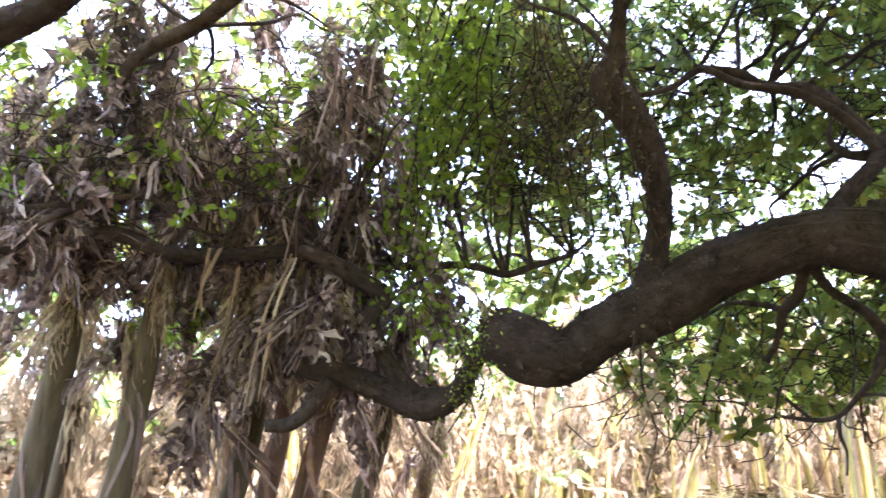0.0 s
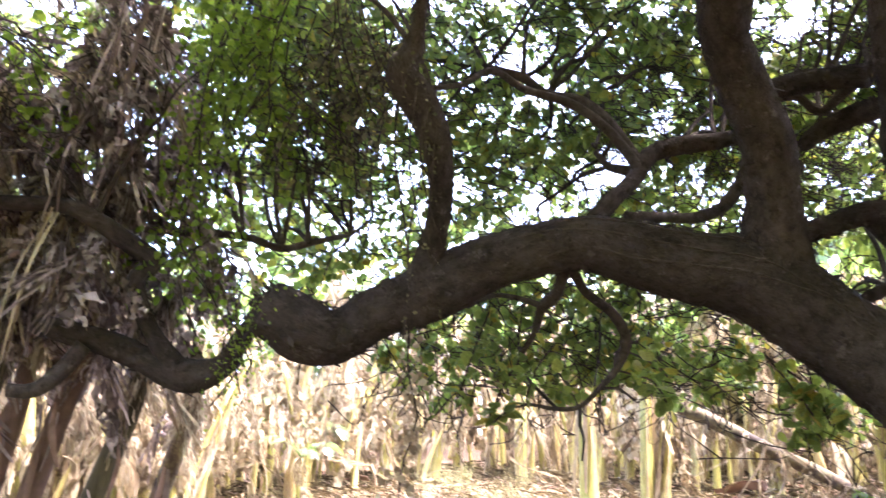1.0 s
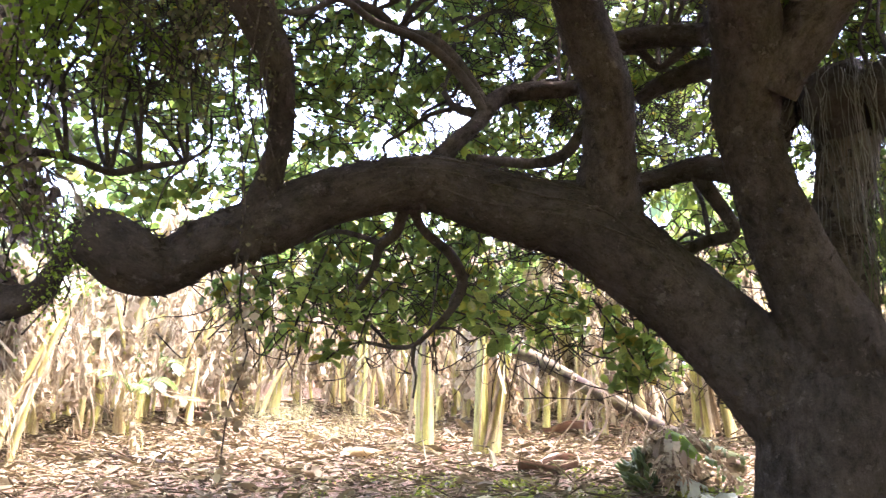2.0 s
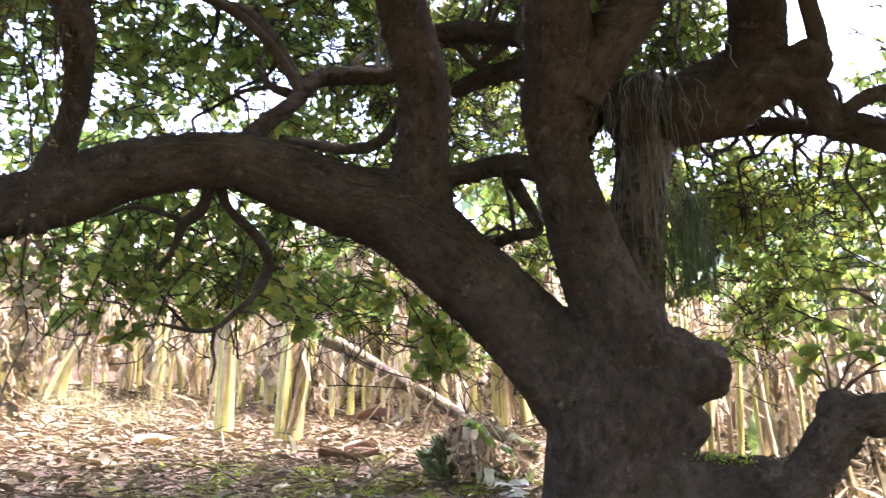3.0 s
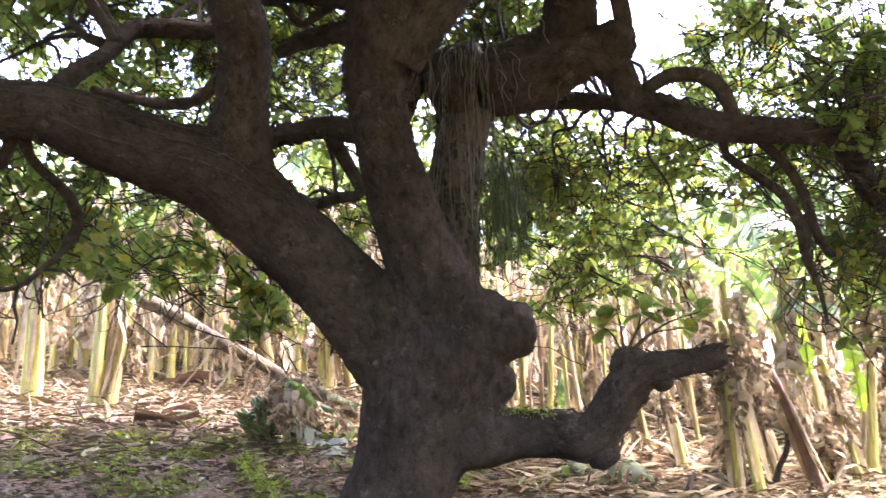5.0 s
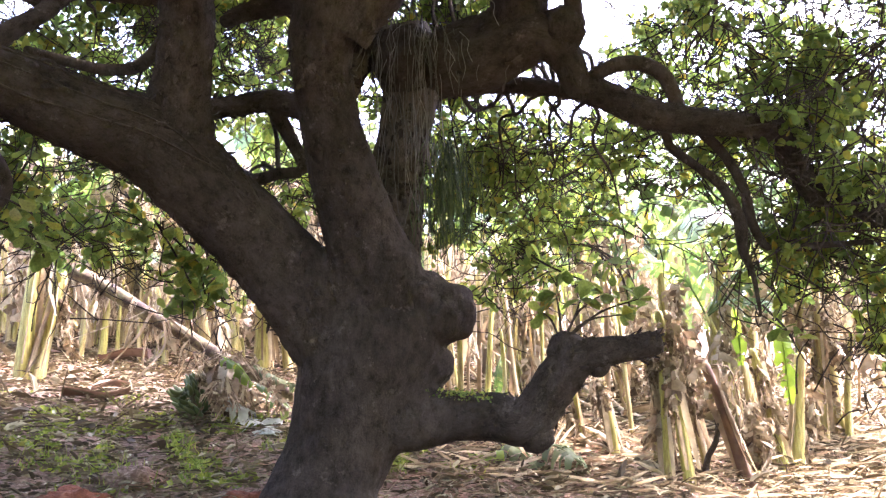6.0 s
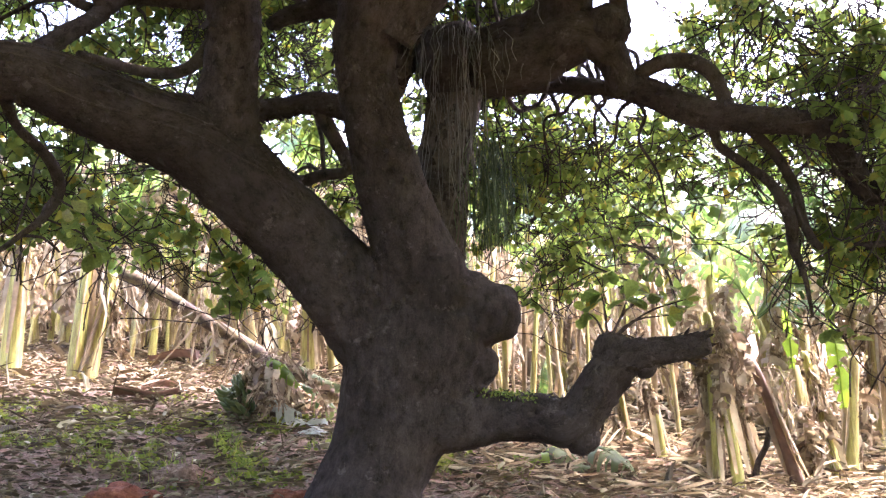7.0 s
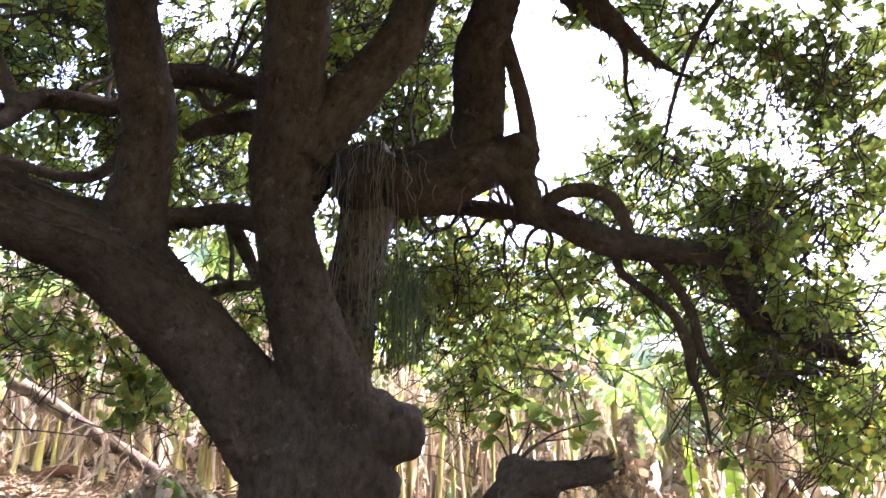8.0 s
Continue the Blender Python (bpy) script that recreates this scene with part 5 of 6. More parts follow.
lie(part("pseudostem", stem_rows([(3.93, 6.69, 2.85, 0.06), (4.13, 6.49, 2.70, 0.062), (4.35, 6.16, 2.45, 0.058), (4.50, 5.84, 2.26, 0.054), (4.61, 5.53, 2.07, 0.05), (4.72, 5.18, 1.90, 0.05), (4.80, 4.99, 1.76, 0.04)], 3), OLD_STEM, fallen))
for k, rows in enumerate([
        [(3.92, 6.70, 2.96, 0.05), (3.99, 6.63, 2.81, 0.06), (4.04, 6.56, 2.73, 0.02)],
        [(3.86, 6.73, 2.96, 0.03), (3.82, 6.79, 2.77, 0.05), (3.89, 6.80, 2.48, 0.03)],
        [(4.49, 5.79, 2.23, 0.02), (4.21, 5.90, 2.45, 0.018), (4.06, 5.90, 2.26, 0.015), (3.84, 5.95, 2.00, 0.012)],
        [(4.31, 5.96, 2.42, 0.015), (4.28, 5.89, 2.18, 0.014), (4.01, 5.85, 1.91, 0.01)],
        [(4.28, 6.08, 2.52, 0.012), (4.12, 6.08, 2.42, 0.012), (3.66, 6.16, 2.22, 0.008)],
        [(4.35, 5.70, 2.30, 0.02), (4.40, 5.55, 2.14, 0.02), (4.28, 5.54, 1.98, 0.02)]]):
    lie(flap("leaf_stalk", rows, fallen, DRY_LEAF, k))


def fruit_bunch(x, y, z):
    r = random.Random(5)
    bunch = lie(part("fruit_stalk", from_lists("fruit_stalk", *tube([(x + 0.25, y, z + 0.25, 0.02), (x + 0.08, y, z + 0.1, 0.022), (x, y, z - 0.12, 0.016)], 6, 0.05)), GREY_STEM, fallen))
    tip = Matrix.Rotation(radians(-38), 3, Vector((0.55, 0.83, 0)))
    for k in range(48):
        a, h = r.uniform(0, 6.28), -0.15 + 0.042 * (k % 6) + r.uniform(-0.01, 0.01)
        c = Vector((math.cos(a), math.sin(a), 0))
        b, base = Vector((0, 0, h)), Vector((x, y, z))
        bend = [(b + c * 0.02, 0.009), (b + c * 0.07, 0.018), (b + c * 0.105 + Vector((0, 0, 0.03)), 0.019), (b + c * 0.12 + Vector((0, 0, 0.075)), 0.007)]
        part("banana", from_lists("banana", *tube([(*(base + tip @ p), w) for p, w in bend], 6, 0.05)), FRUIT, bunch)


fruit_bunch(4.19, 5.43, 1.78)
for k, (rows, half, droop, material) in enumerate([
        ([(4.38, 5.34, 2.08), (4.39, 5.14, 2.00), (4.42, 5.00, 1.85)], 0.09, 0.9, VINE_LEAF),
        ([(4.63, 5.26, 2.02), (4.70, 5.08, 1.92), (4.76, 4.90, 1.85)], 0.08, 0.8, DULL_LEAF),
        ([(4.54, 5.09, 1.86), (4.57, 4.94, 1.79), (4.60, 4.78, 1.66)], 0.1, 0.9, BANANA_LEAF)]):
    lie(part("green_leaf", torn_leaf_mesh(rows, half, 40 + k, droop), material, fallen))
r = random.Random(77)
for k in range(26):
    x, y, z = (4.36, 5.28, 1.95)
    leaf = lie(part("dead_leaf", STUMP_DEAD[k % 14], BROWN_DRY, fallen))
    leaf.matrix_basis = pose(x + r.gauss(0.03, 0.1), y + r.gauss(0, 0.1), z + r.uniform(-0.12, 0.18), r.uniform(-50, 50), r.uniform(-50, 50), r.uniform(0, 360)) @ Matrix.Scale(r.uniform(0.3, 0.5), 4)
for k in range(12):
    t = r.random()
    x, y, z = Vector((4.04, 6.57, 2.81)).lerp(Vector((4.56, 5.68, 2.16)), t)
    leaf = lie(part("dead_leaf", DEAD[k % len(DEAD)], DRY_LEAF, fallen))
    leaf.matrix_basis = pose(x, y, z, r.uniform(-20, 20), r.uniform(-20, 20), r.uniform(0, 360)) @ Matrix.Scale(r.uniform(0.2, 0.4), 4)


# ---- fallen banana leaves under the low limb ----
def bare_copy(mesh):
    twin = mesh.copy()
    twin.materials.clear()
    return twin


def ground_leaf(x, y, turn, roll, tip, size, mesh, label, material=None):
    """A fallen leaf that leans on the litter, its blade rolled to one side."""
    ob = part("fallen_banana_leaf", bare_copy(mesh) if material else mesh, material or BANANA_LEAF)
    ob.matrix_world = pose(x, y, ground_height(x, y) + 0.1, roll, tip, turn) @ Matrix.Diagonal((size, size, size * 0.5, 1))
    return tagged(ob, label, "fallen leaf", "fallen banana leaves")


crushed_leaf([(5.27, 3.38, 1.39), (5.15, 3.38, 1.34), (5.00, 3.51, 1.30)], 0.12, 61, 0.9, "torn yellow-green banana leaf folded under the low limb", VINE_LEAF)
crushed_leaf([(5.20, 3.40, 1.40), (5.21, 3.20, 1.34), (5.08, 3.02, 1.20)], 0.14, 62, 0.8, "grey-green banana leaf crumpled under the low limb", DULL_LEAF)
crushed_leaf([(5.24, 3.07, 1.39), (5.15, 2.91, 1.37), (5.08, 2.72, 1.27)], 0.17, 63, 0.8, "large torn dull green banana leaf beside the low limb", DULL_LEAF)
crushed_leaf([(4.38, 5.29, 1.80), (4.42, 5.14, 1.71), (4.47, 5.03, 1.65)], 0.14, 64, 0.8, "pale grey banana leaf crumpled beside the trunk", PALE_LEAF)
crushed_leaf([(4.42, 5.14, 1.63), (4.43, 4.93, 1.58), (4.42, 4.68, 1.46)], 0.19, 65, 0.5, "pale shiny banana leaf lying beside the trunk", PALE_LEAF)
crushed_leaf([(4.31, 5.46, 1.99), (4.36, 5.23, 2.00), (4.41, 5.00, 1.83)], 0.2, 66, 1.0, "brown withered leaf crushed beside the toppled stem", BROWN_DRY)
ground_leaf(4.02, 4.51, 310, 40, -6, 0.12, GREEN[0], "whitish banana leaf lying on green weeds", PALE_LEAF)

# ---- old stems and withered thatch where the limb ends ----
def old_stem(rows, label, seed, skin=None):
    thing = new("old_banana_plant")
    a, b = Vector(rows[0]), Vector(rows[1])
    foot = a.copy()
    while foot.z > ground_height(foot.x, foot.y) - 0.05:
        foot += (a - b).normalized() * 0.02
    x, y = foot.x, foot.y
    thing.location = (x, y, ground_height(x, y) - 0.05)
    tagged(thing, label, "banana plant", "old banana plants under the limb")
    rows = [(x, y, ground_height(x, y) - 0.05, rows[0][3] * 1.15)] + rows
    ob = part("pseudostem", stem_rows(rows, seed), skin or GREY_STEM, thing)
    ob.matrix_parent_inverse = Matrix.Translation(thing.location).inverted()
    r = random.Random(seed)
    top = rows[-1]
    for k in range(7):
        t = r.uniform(0.15, 0.7)
        a, b = Vector(rows[0]), Vector(rows[-1])
        c = a.lerp(b, t) + Vector((r.gauss(0, 0.5), -abs(r.gauss(0, 0.8)), 0, 0)) * rows[0][3]
        ob = flap("sheath", [(c.x, c.y, c.z, 0.008), (c.x + r.gauss(0, 0.03), c.y - 0.02, c.z - 0.18, 0.022), (c.x + r.gauss(0, 0.05), c.y - 0.03, c.z - r.uniform(0.3, 0.55), 0.01)], thing, OLD_SHEATH if k % 2 else OLD_DRY, seed * 20 + k)
        ob.matrix_parent_inverse = Matrix.Translation(thing.location).inverted()
    for k in range(9):
        ob = part("dead_leaf", FINE_DEAD[r.randrange(len(FINE_DEAD))], DRY_LEAF, thing)
        ob.matrix_parent_inverse = Matrix.Translation(thing.location).inverted()
        ob.matrix_basis = pose(top[0], top[1], top[2] - r.uniform(-0.1, 0.2), r.uniform(-20, 20), r.uniform(-20, 20), r.uniform(0, 360)) @ Matrix.Scale(r.uniform(0.4, 0.75), 4)
    return thing


old_stem([(-2.29, 5.07, 2.11, 0.089), (-2.25, 5.04, 2.47, 0.085), (-2.17, 4.96, 2.91, 0.076), (-2.13, 4.90, 3.34, 0.060)], "grey-green old banana stem beneath withered thatch", 1)
old_stem([(-1.80, 5.05, 2.10, 0.085), (-1.74, 5.00, 2.56, 0.081), (-1.65, 4.88, 3.12, 0.072), (-1.60, 4.80, 3.52, 0.060)], "straight olive banana stem under tangled dead leaves", 2)
old_stem([(-1.31, 5.72, 2.15, 0.076), (-1.23, 5.69, 2.46, 0.072), (-1.14, 5.61, 2.91, 0.068), (-1.04, 5.49, 3.40, 0.060)], "dark old banana stem with shredded dead leaves", 3)
old_stem([(-0.87, 5.70, 2.15, 0.068), (-0.80, 5.67, 2.45, 0.064), (-0.70, 5.60, 2.83, 0.060), (-0.68, 5.54, 3.27, 0.051)], "brown leaning banana stem behind the crooked limb", 4, OLD_SHEATH)
old_stem([(-2.42, 5.67, 2.14, 0.05), (-2.37, 5.65, 2.45, 0.048), (-2.32, 5.60, 2.80, 0.04), (-2.27, 5.54, 3.11, 0.03)], "thin grey banana stem behind the thicker ones", 7)
old_stem([(-1.13, 5.86, 2.16, 0.062), (-1.07, 5.83, 2.44, 0.06), (-1.03, 5.78, 2.73, 0.056), (-0.98, 5.68, 3.16, 0.05)], "reddish brown banana stem beside a darker one", 8, OLD_SHEATH)
old_stem([(-1.52, 6.38, 2.22, 0.05), (-1.51, 6.34, 2.56, 0.048), (-1.48, 6.27, 2.95, 0.04)], "weathered brown banana stem among dead leaves", 9, OLD_SHEATH)
old_stem([(-0.56, 6.33, 2.22, 0.068), (-0.44, 6.29, 2.60, 0.064), (-0.38, 6.22, 2.98, 0.060)], "short brown banana stem wrapped in dry sheaths", 5)
old_stem([(-0.16, 6.75, 2.27, 0.068), (-0.06, 6.71, 2.63, 0.064), (-0.02, 6.65, 2.91, 0.060)], "ochre banana stem with peeling dry sheaths", 6, OLD_STEM)


def thatch(blobs, seed, label, light=0.16):
    """Withered leaves that hang over the limbs in a thick curtain."""
    r = random.Random(seed)
    thing = new("withered_leaf_curtain")
    thing.location = blobs[0][:3]
    tagged(thing, label, "dead leaves")
    inverse = Matrix.Translation(thing.location).inverted()
    for x, y, z, rx, ry, rz, n in blobs:
        for k in range(n):
            q = Vector((r.gauss(0, 1), r.gauss(0, 1), r.gauss(0, 1))).normalized() * r.random() ** 0.4
            pale = r.random() < light
            ob = part("dead_leaf", (FINE_DEAD if pale else THATCH_DEAD)[r.randrange(12)], DRY_LEAF if pale else OLD_DRY, thing)
            ob.matrix_parent_inverse = inverse
            ob.matrix_basis = pose(x + q.x * rx, y + q.y * ry, z + q.z * rz + 0.3, r.gauss(0, 23), r.gauss(0, 23), r.uniform(0, 360)) @ Matrix.Scale(r.uniform(0.28, 0.72), 4)
    return thing


thatch([(-2.14, 4.41, 3.76, 0.7, 0.35, 0.42, 90), (-2.29, 4.67, 3.29, 0.45, 0.3, 0.2, 45), (-1.58, 4.60, 3.85, 0.5, 0.35, 0.42, 90)], 31, "thick curtain of withered brown banana leaves over branches")
thatch([(-0.60, 4.49, 4.05, 0.22, 0.3, 0.45, 55), (-1.05, 4.82, 3.70, 0.5, 0.3, 0.35, 84), (-0.81, 4.97, 3.15, 0.4, 0.25, 0.3, 50), (-0.30, 5.12, 4.00, 0.25, 0.25, 0.5, 40), (-1.01, 4.82, 3.17, 0.22, 0.15, 0.3, 22), (-0.61, 4.76, 2.89, 0.15, 0.12, 0.2, 14)], 32, "grey-brown withered leaves hanging from the crooked limb")
thatch([(-1.28, 4.77, 4.91, 0.4, 0.3, 0.25, 16), (-0.08, 5.33, 3.20, 0.22, 0.2, 0.25, 14), (-1.88, 4.54, 4.58, 0.5, 0.3, 0.3, 24)], 33, "sparse pinkish dry leaves caught in branches")


thatch([(-1.03, 5.00, 2.92, 0.2, 0.2, 0.25, 22), (-1.52, 5.02, 3.17, 0.3, 0.25, 0.25, 30), (-0.48, 4.94, 3.36, 0.2, 0.2, 0.3, 26), (-2.24, 4.33, 3.32, 0.3, 0.25, 0.4, 40), (-0.30, 5.41, 2.93, 0.25, 0.2, 0.25, 22)], 34, "shredded brown leaves trailing below the crooked limb", 0.15)
thatch([(-1.92, 5.12, 2.69, 0.12, 0.1, 0.25, 10), (-1.26, 5.42, 2.72, 0.1, 0.1, 0.25, 12), (-1.02, 5.32, 2.91, 0.12, 0.1, 0.3, 14), (-0.67, 5.74, 2.68, 0.1, 0.1, 0.2, 12), (-0.41, 6.15, 2.81, 0.15, 0.1, 0.2, 12), (-1.52, 5.30, 2.49, 0.1, 0.1, 0.25, 8)], 36, "shreds of brown leaf clinging to old stems", 0.25)
thatch([(-2.12, 7.00, 2.63, 1.0, 0.3, 0.25, 24), (-0.62, 7.49, 2.62, 0.8, 0.3, 0.25, 20), (0.82, 7.86, 2.77, 0.7, 0.3, 0.2, 10)], 37, "brown dead leaves crowding between the plants", 0.85)
thatch([(-2.76, 6.22, 3.14, 0.7, 0.4, 0.3, 45), (-1.91, 6.55, 3.06, 0.6, 0.4, 0.3, 45), (-0.82, 6.98, 3.07, 0.6, 0.4, 0.3, 45)], 35, "ragged dry leaf skirts hanging on the plants behind", 0.7)

# long pale stalks that hang through the thatch
for k, rows in enumerate([
        [(-0.52, 4.00, 4.31, 0.018), (-0.62, 4.21, 3.96, 0.02), (-0.73, 4.36, 3.64, 0.022), (-0.83, 4.51, 3.25, 0.018)],
        [(-0.38, 4.04, 4.36, 0.014), (-0.39, 4.21, 4.10, 0.018), (-0.44, 4.35, 3.84, 0.03), (-0.47, 4.44, 3.65, 0.012)],
        [(-0.12, 4.31, 4.24, 0.008), (-0.11, 4.46, 3.98, 0.014), (-0.11, 4.61, 3.67, 0.008)],
        [(-0.43, 4.06, 4.23, 0.02), (-0.52, 4.28, 3.85, 0.03), (-0.57, 4.38, 3.64, 0.025), (-0.68, 4.50, 3.33, 0.015)],
        [(-1.20, 4.36, 3.26, 0.03), (-1.26, 4.40, 3.12, 0.03), (-1.30, 4.45, 2.92, 0.02)],
        [(-0.81, 4.48, 3.31, 0.02), (-0.86, 4.59, 2.97, 0.025), (-1.03, 4.69, 2.49, 0.012)],
        [(-1.11, 4.50, 3.22, 0.02), (-1.16, 4.62, 2.85, 0.022), (-1.34, 4.68, 2.37, 0.012)]]):
    stalk = new("withered_leaf_stalk")
    stalk.location = rows[0][:3]
    tagged(stalk, "long pale withered leaf stalk hanging among branches", "dead leaves", "hanging withered stalks")
    for j in range(3):
        ob = flap("leaf_strip", [(x + r.gauss(0, 0.035), y + r.gauss(0, 0.03), z + r.gauss(0, 0.03), w * 0.34) for x, y, z, w in rows], stalk, OLD_DRY if k < 4 else BROWN_DRY, 300 + k * 3 + j)
        ob.matrix_parent_inverse = Matrix.Translation(stalk.location).inverted()

# ---- large sheaths and a dead branch on the open ground ----
def fallen_sheath(x, y, turn, length, width, label, material, seed):
    """A thick curled piece of leaf sheath, lying on the litter."""
    r = random.Random(seed)
    verts, faces, n, m = [], [], 9, 5
    for skin in (0, 1):
        for i in range(n + 1):
            t = i / n
            w = width * (0.25 + math.sin(math.pi * min(0.97, t * 0.9 + 0.08)) ** 0.7) * 0.55
            for k in range(m):
                u = k / (m - 1) * 2 - 1
                verts.append((w * u + 0.12 * length * math.sin(t * 2.2 + seed), length * t, 0.012 * skin + 0.6 * width * u * u * (0.5 + 0.5 * t) + 0.09 * length * math.sin(t * 3 + seed) ** 2 + r.uniform(0, 0.008)))
    for skin in (0, 1):
        o = skin * (n + 1) * m
        for i in range(n):
            for k in range(m - 1):
                a = o + i * m + k
                faces.append((a, a + 1, a + m + 1, a + m) if skin else (a, a + m, a + m + 1, a + 1))
    ob = part("fallen_sheath", from_lists("fallen_sheath", verts, faces), material)
    ob.matrix_world = pose(x, y, ground_height(x, y) + 0.03, r.uniform(-4, 8), r.uniform(-8, 8), turn)
    return tagged(ob, label, "dry sheath", "fallen dry sheaths")


fallen_sheath(2.78, 7.87, 300, 0.45, 0.16, "pale broad dry sheath lying on the litter", DRY_LEAF, 1)
fallen_sheath(4.26, 6.28, 60, 0.5, 0.1, "brown curved dry sheath lying on red soil", OLD_SHEATH, 2)
fallen_sheath(4.13, 6.67, 280, 0.45, 0.08, "brown dry sheath curling upward from the ground", OLD_SHEATH, 3)
fallen_sheath(2.81, 7.87, 280, 0.5, 0.14, "whitish dry leaf sheath at the shade's edge", DRY_LEAF, 4)
fallen_sheath(2.32, 7.10, 20, 0.18, 0.14, "small tan husk lying in the shade", DRY_LEAF, 5)
fallen_sheath(1.86, 11.62, 250, 0.4, 0.1, "brown dry sheath in front of the rows", OLD_SHEATH, 6)
fallen_sheath(6.99, 3.41, 230, 0.9, 0.12, "long pale dry leaf lying aslant among stems", DRY_LEAF, 7)
fallen_sheath(5.07, 8.03, 200, 0.5, 0.14, "folded brown leaf leaning beside the fallen stem", OLD_SHEATH, 9)

LOG_A, LOG_B = Vector((0.74, 9.58, 0)), Vector((1.85, 7.83, 0))
log_rows = []
for k in range(6):
    q = LOG_A.lerp(LOG_B, k / 5)
    log_rows.append((q.x, q.y + 0.04 * math.sin(k * 2.0), ground_height(q.x, q.y) + 0.04, 0.028 - 0.003 * k))
tagged(part("fallen_branch", from_lists("fallen_branch", *tube(log_rows, 8, 0.05, 0.15)), TWIG), "dark dead branch lying along the shade's edge", "dead branch")

# ---- climbing vines and hanging roots ----
SMALL = [(0, 0, 0), (-0.34, 0.35, 0.05), (0, 0.4, 0), (0.34, 0.35, 0.05), (-0.26, 0.72, 0.02), (0.26, 0.72, 0.02), (0, 1.0, -0.05)]
SMALL_FACES = [(0, 2, 1), (0, 3, 2), (1, 2, 6, 4), (2, 3, 5, 6)]


def vine(strands, seed, label, leaf=0.05, spacing=0.022, material=None, stem=0.005, spread=0.05):
    """Strands of (x, y, z) points, leafy all along."""
    r = np.random.default_rng(seed)
    thing = new("climbing_vine")
    thing.location = strands[0][0]
    tagged(thing, label, "vine")
    inverse = Matrix.Translation(thing.location).inverted()
    places, ways = [], []
    for pts in strands:
        rows = [(*p, stem) for p in pts]
        ob = part("vine_stem", from_lists("vine_stem", *tube(rows, 4, 0.08, 0.0)), TWIG, thing)
        ob.matrix_parent_inverse = inverse
        for q in spline(rows, spacing):
            for _ in range(2):
                places.append(np.array(q.xyz) + r.normal(size=3) * spread)
                ways.append(r.normal(size=3) * (0.8, 0.8, 0.4) - (0, 0, 0.6))
    places, ways = np.array(places), np.array(ways)
    data = scatter("vine_foliage", SMALL, SMALL_FACES, frames_for(len(places), r, ways), places, r.uniform(leaf * 0.6, leaf * 1.3, len(places)))
    ob = tagged(part("vine_foliage", data, material or VINE_LEAF, thing), kind="stuff")
    ob.matrix_parent_inverse = inverse
    return thing


def strands_from(x, y, z, ends, seed, n, wander):
    """Strands that start near one place and hang towards others."""
    r = random.Random(seed)
    out = []
    for k in range(n):
        ex, ey, ez = ends[k % len(ends)]
        sx, sy, sz = x + r.gauss(0, wander), y + r.gauss(0, wander), z + r.gauss(0, wander * 0.5)
        ex, ey, ez = ex + r.gauss(0, wander), ey + r.gauss(0, wander), ez + r.gauss(0, wander)
        out.append([(sx + (ex - sx) * t + 0.06 * math.sin(t * 6 + k), sy + (ey - sy) * t + 0.05 * math.cos(t * 5 + k), sz + (ez - sz) * (t + 0.25 * t * (t - 1)) ) for t in (0, 0.2, 0.4, 0.6, 0.8, 1.0)])
    return out


vine(strands_from(0.14, 3.97, 4.55, [(0.08, 4.43, 3.71), (-0.16, 4.57, 3.51), (-0.03, 4.37, 3.94), (-0.11, 4.65, 3.32)], 1, 16, 0.13), 61, "light green climbing vine hanging in a leafy curtain")
vine(strands_from(-0.12, 4.64, 3.35, [(-0.15, 4.73, 3.09), (-0.00, 4.83, 2.74)], 2, 7, 0.1), 62, "sparse green vine trailing below the branches", spacing=0.04)
vine(strands_from(0.19, 4.39, 2.90, [(0.18, 4.51, 2.56), (0.10, 4.59, 2.43), (0.21, 4.43, 2.66)], 3, 8, 0.05), 63, "mossy green vine draped over the limb's end", leaf=0.02, spacing=0.012)
vine(strands_from(0.82, 3.74, 3.94, [(1.02, 3.94, 3.38), (1.08, 4.04, 3.09), (1.02, 4.17, 2.76), (0.86, 4.22, 2.71)], 4, 7, 0.03), 64, "dry brown creeper clinging to the upright branch", leaf=0.024, material=CREEPER, spread=0.02, spacing=0.09)
vine(strands_from(0.64, 4.05, 4.35, [(0.60, 4.43, 3.71), (0.77, 4.47, 3.58), (0.47, 4.38, 3.84)], 5, 18, 0.14), 66, "brown mossy creeper hanging beside the upright branch", leaf=0.04, material=CREEPER, spread=0.05, spacing=0.03)
vine([[(1.01, 4.42, 2.79), (1.02, 4.49, 2.54), (1.08, 4.52, 2.32), (1.02, 4.57, 2.10), (1.00, 4.59, 1.94), (0.99, 4.60, 1.77)]], 65, "thin dead vine dangling from the limb to ground", leaf=0.05, spacing=0.014, material=BROWN_DRY, spread=0.045)


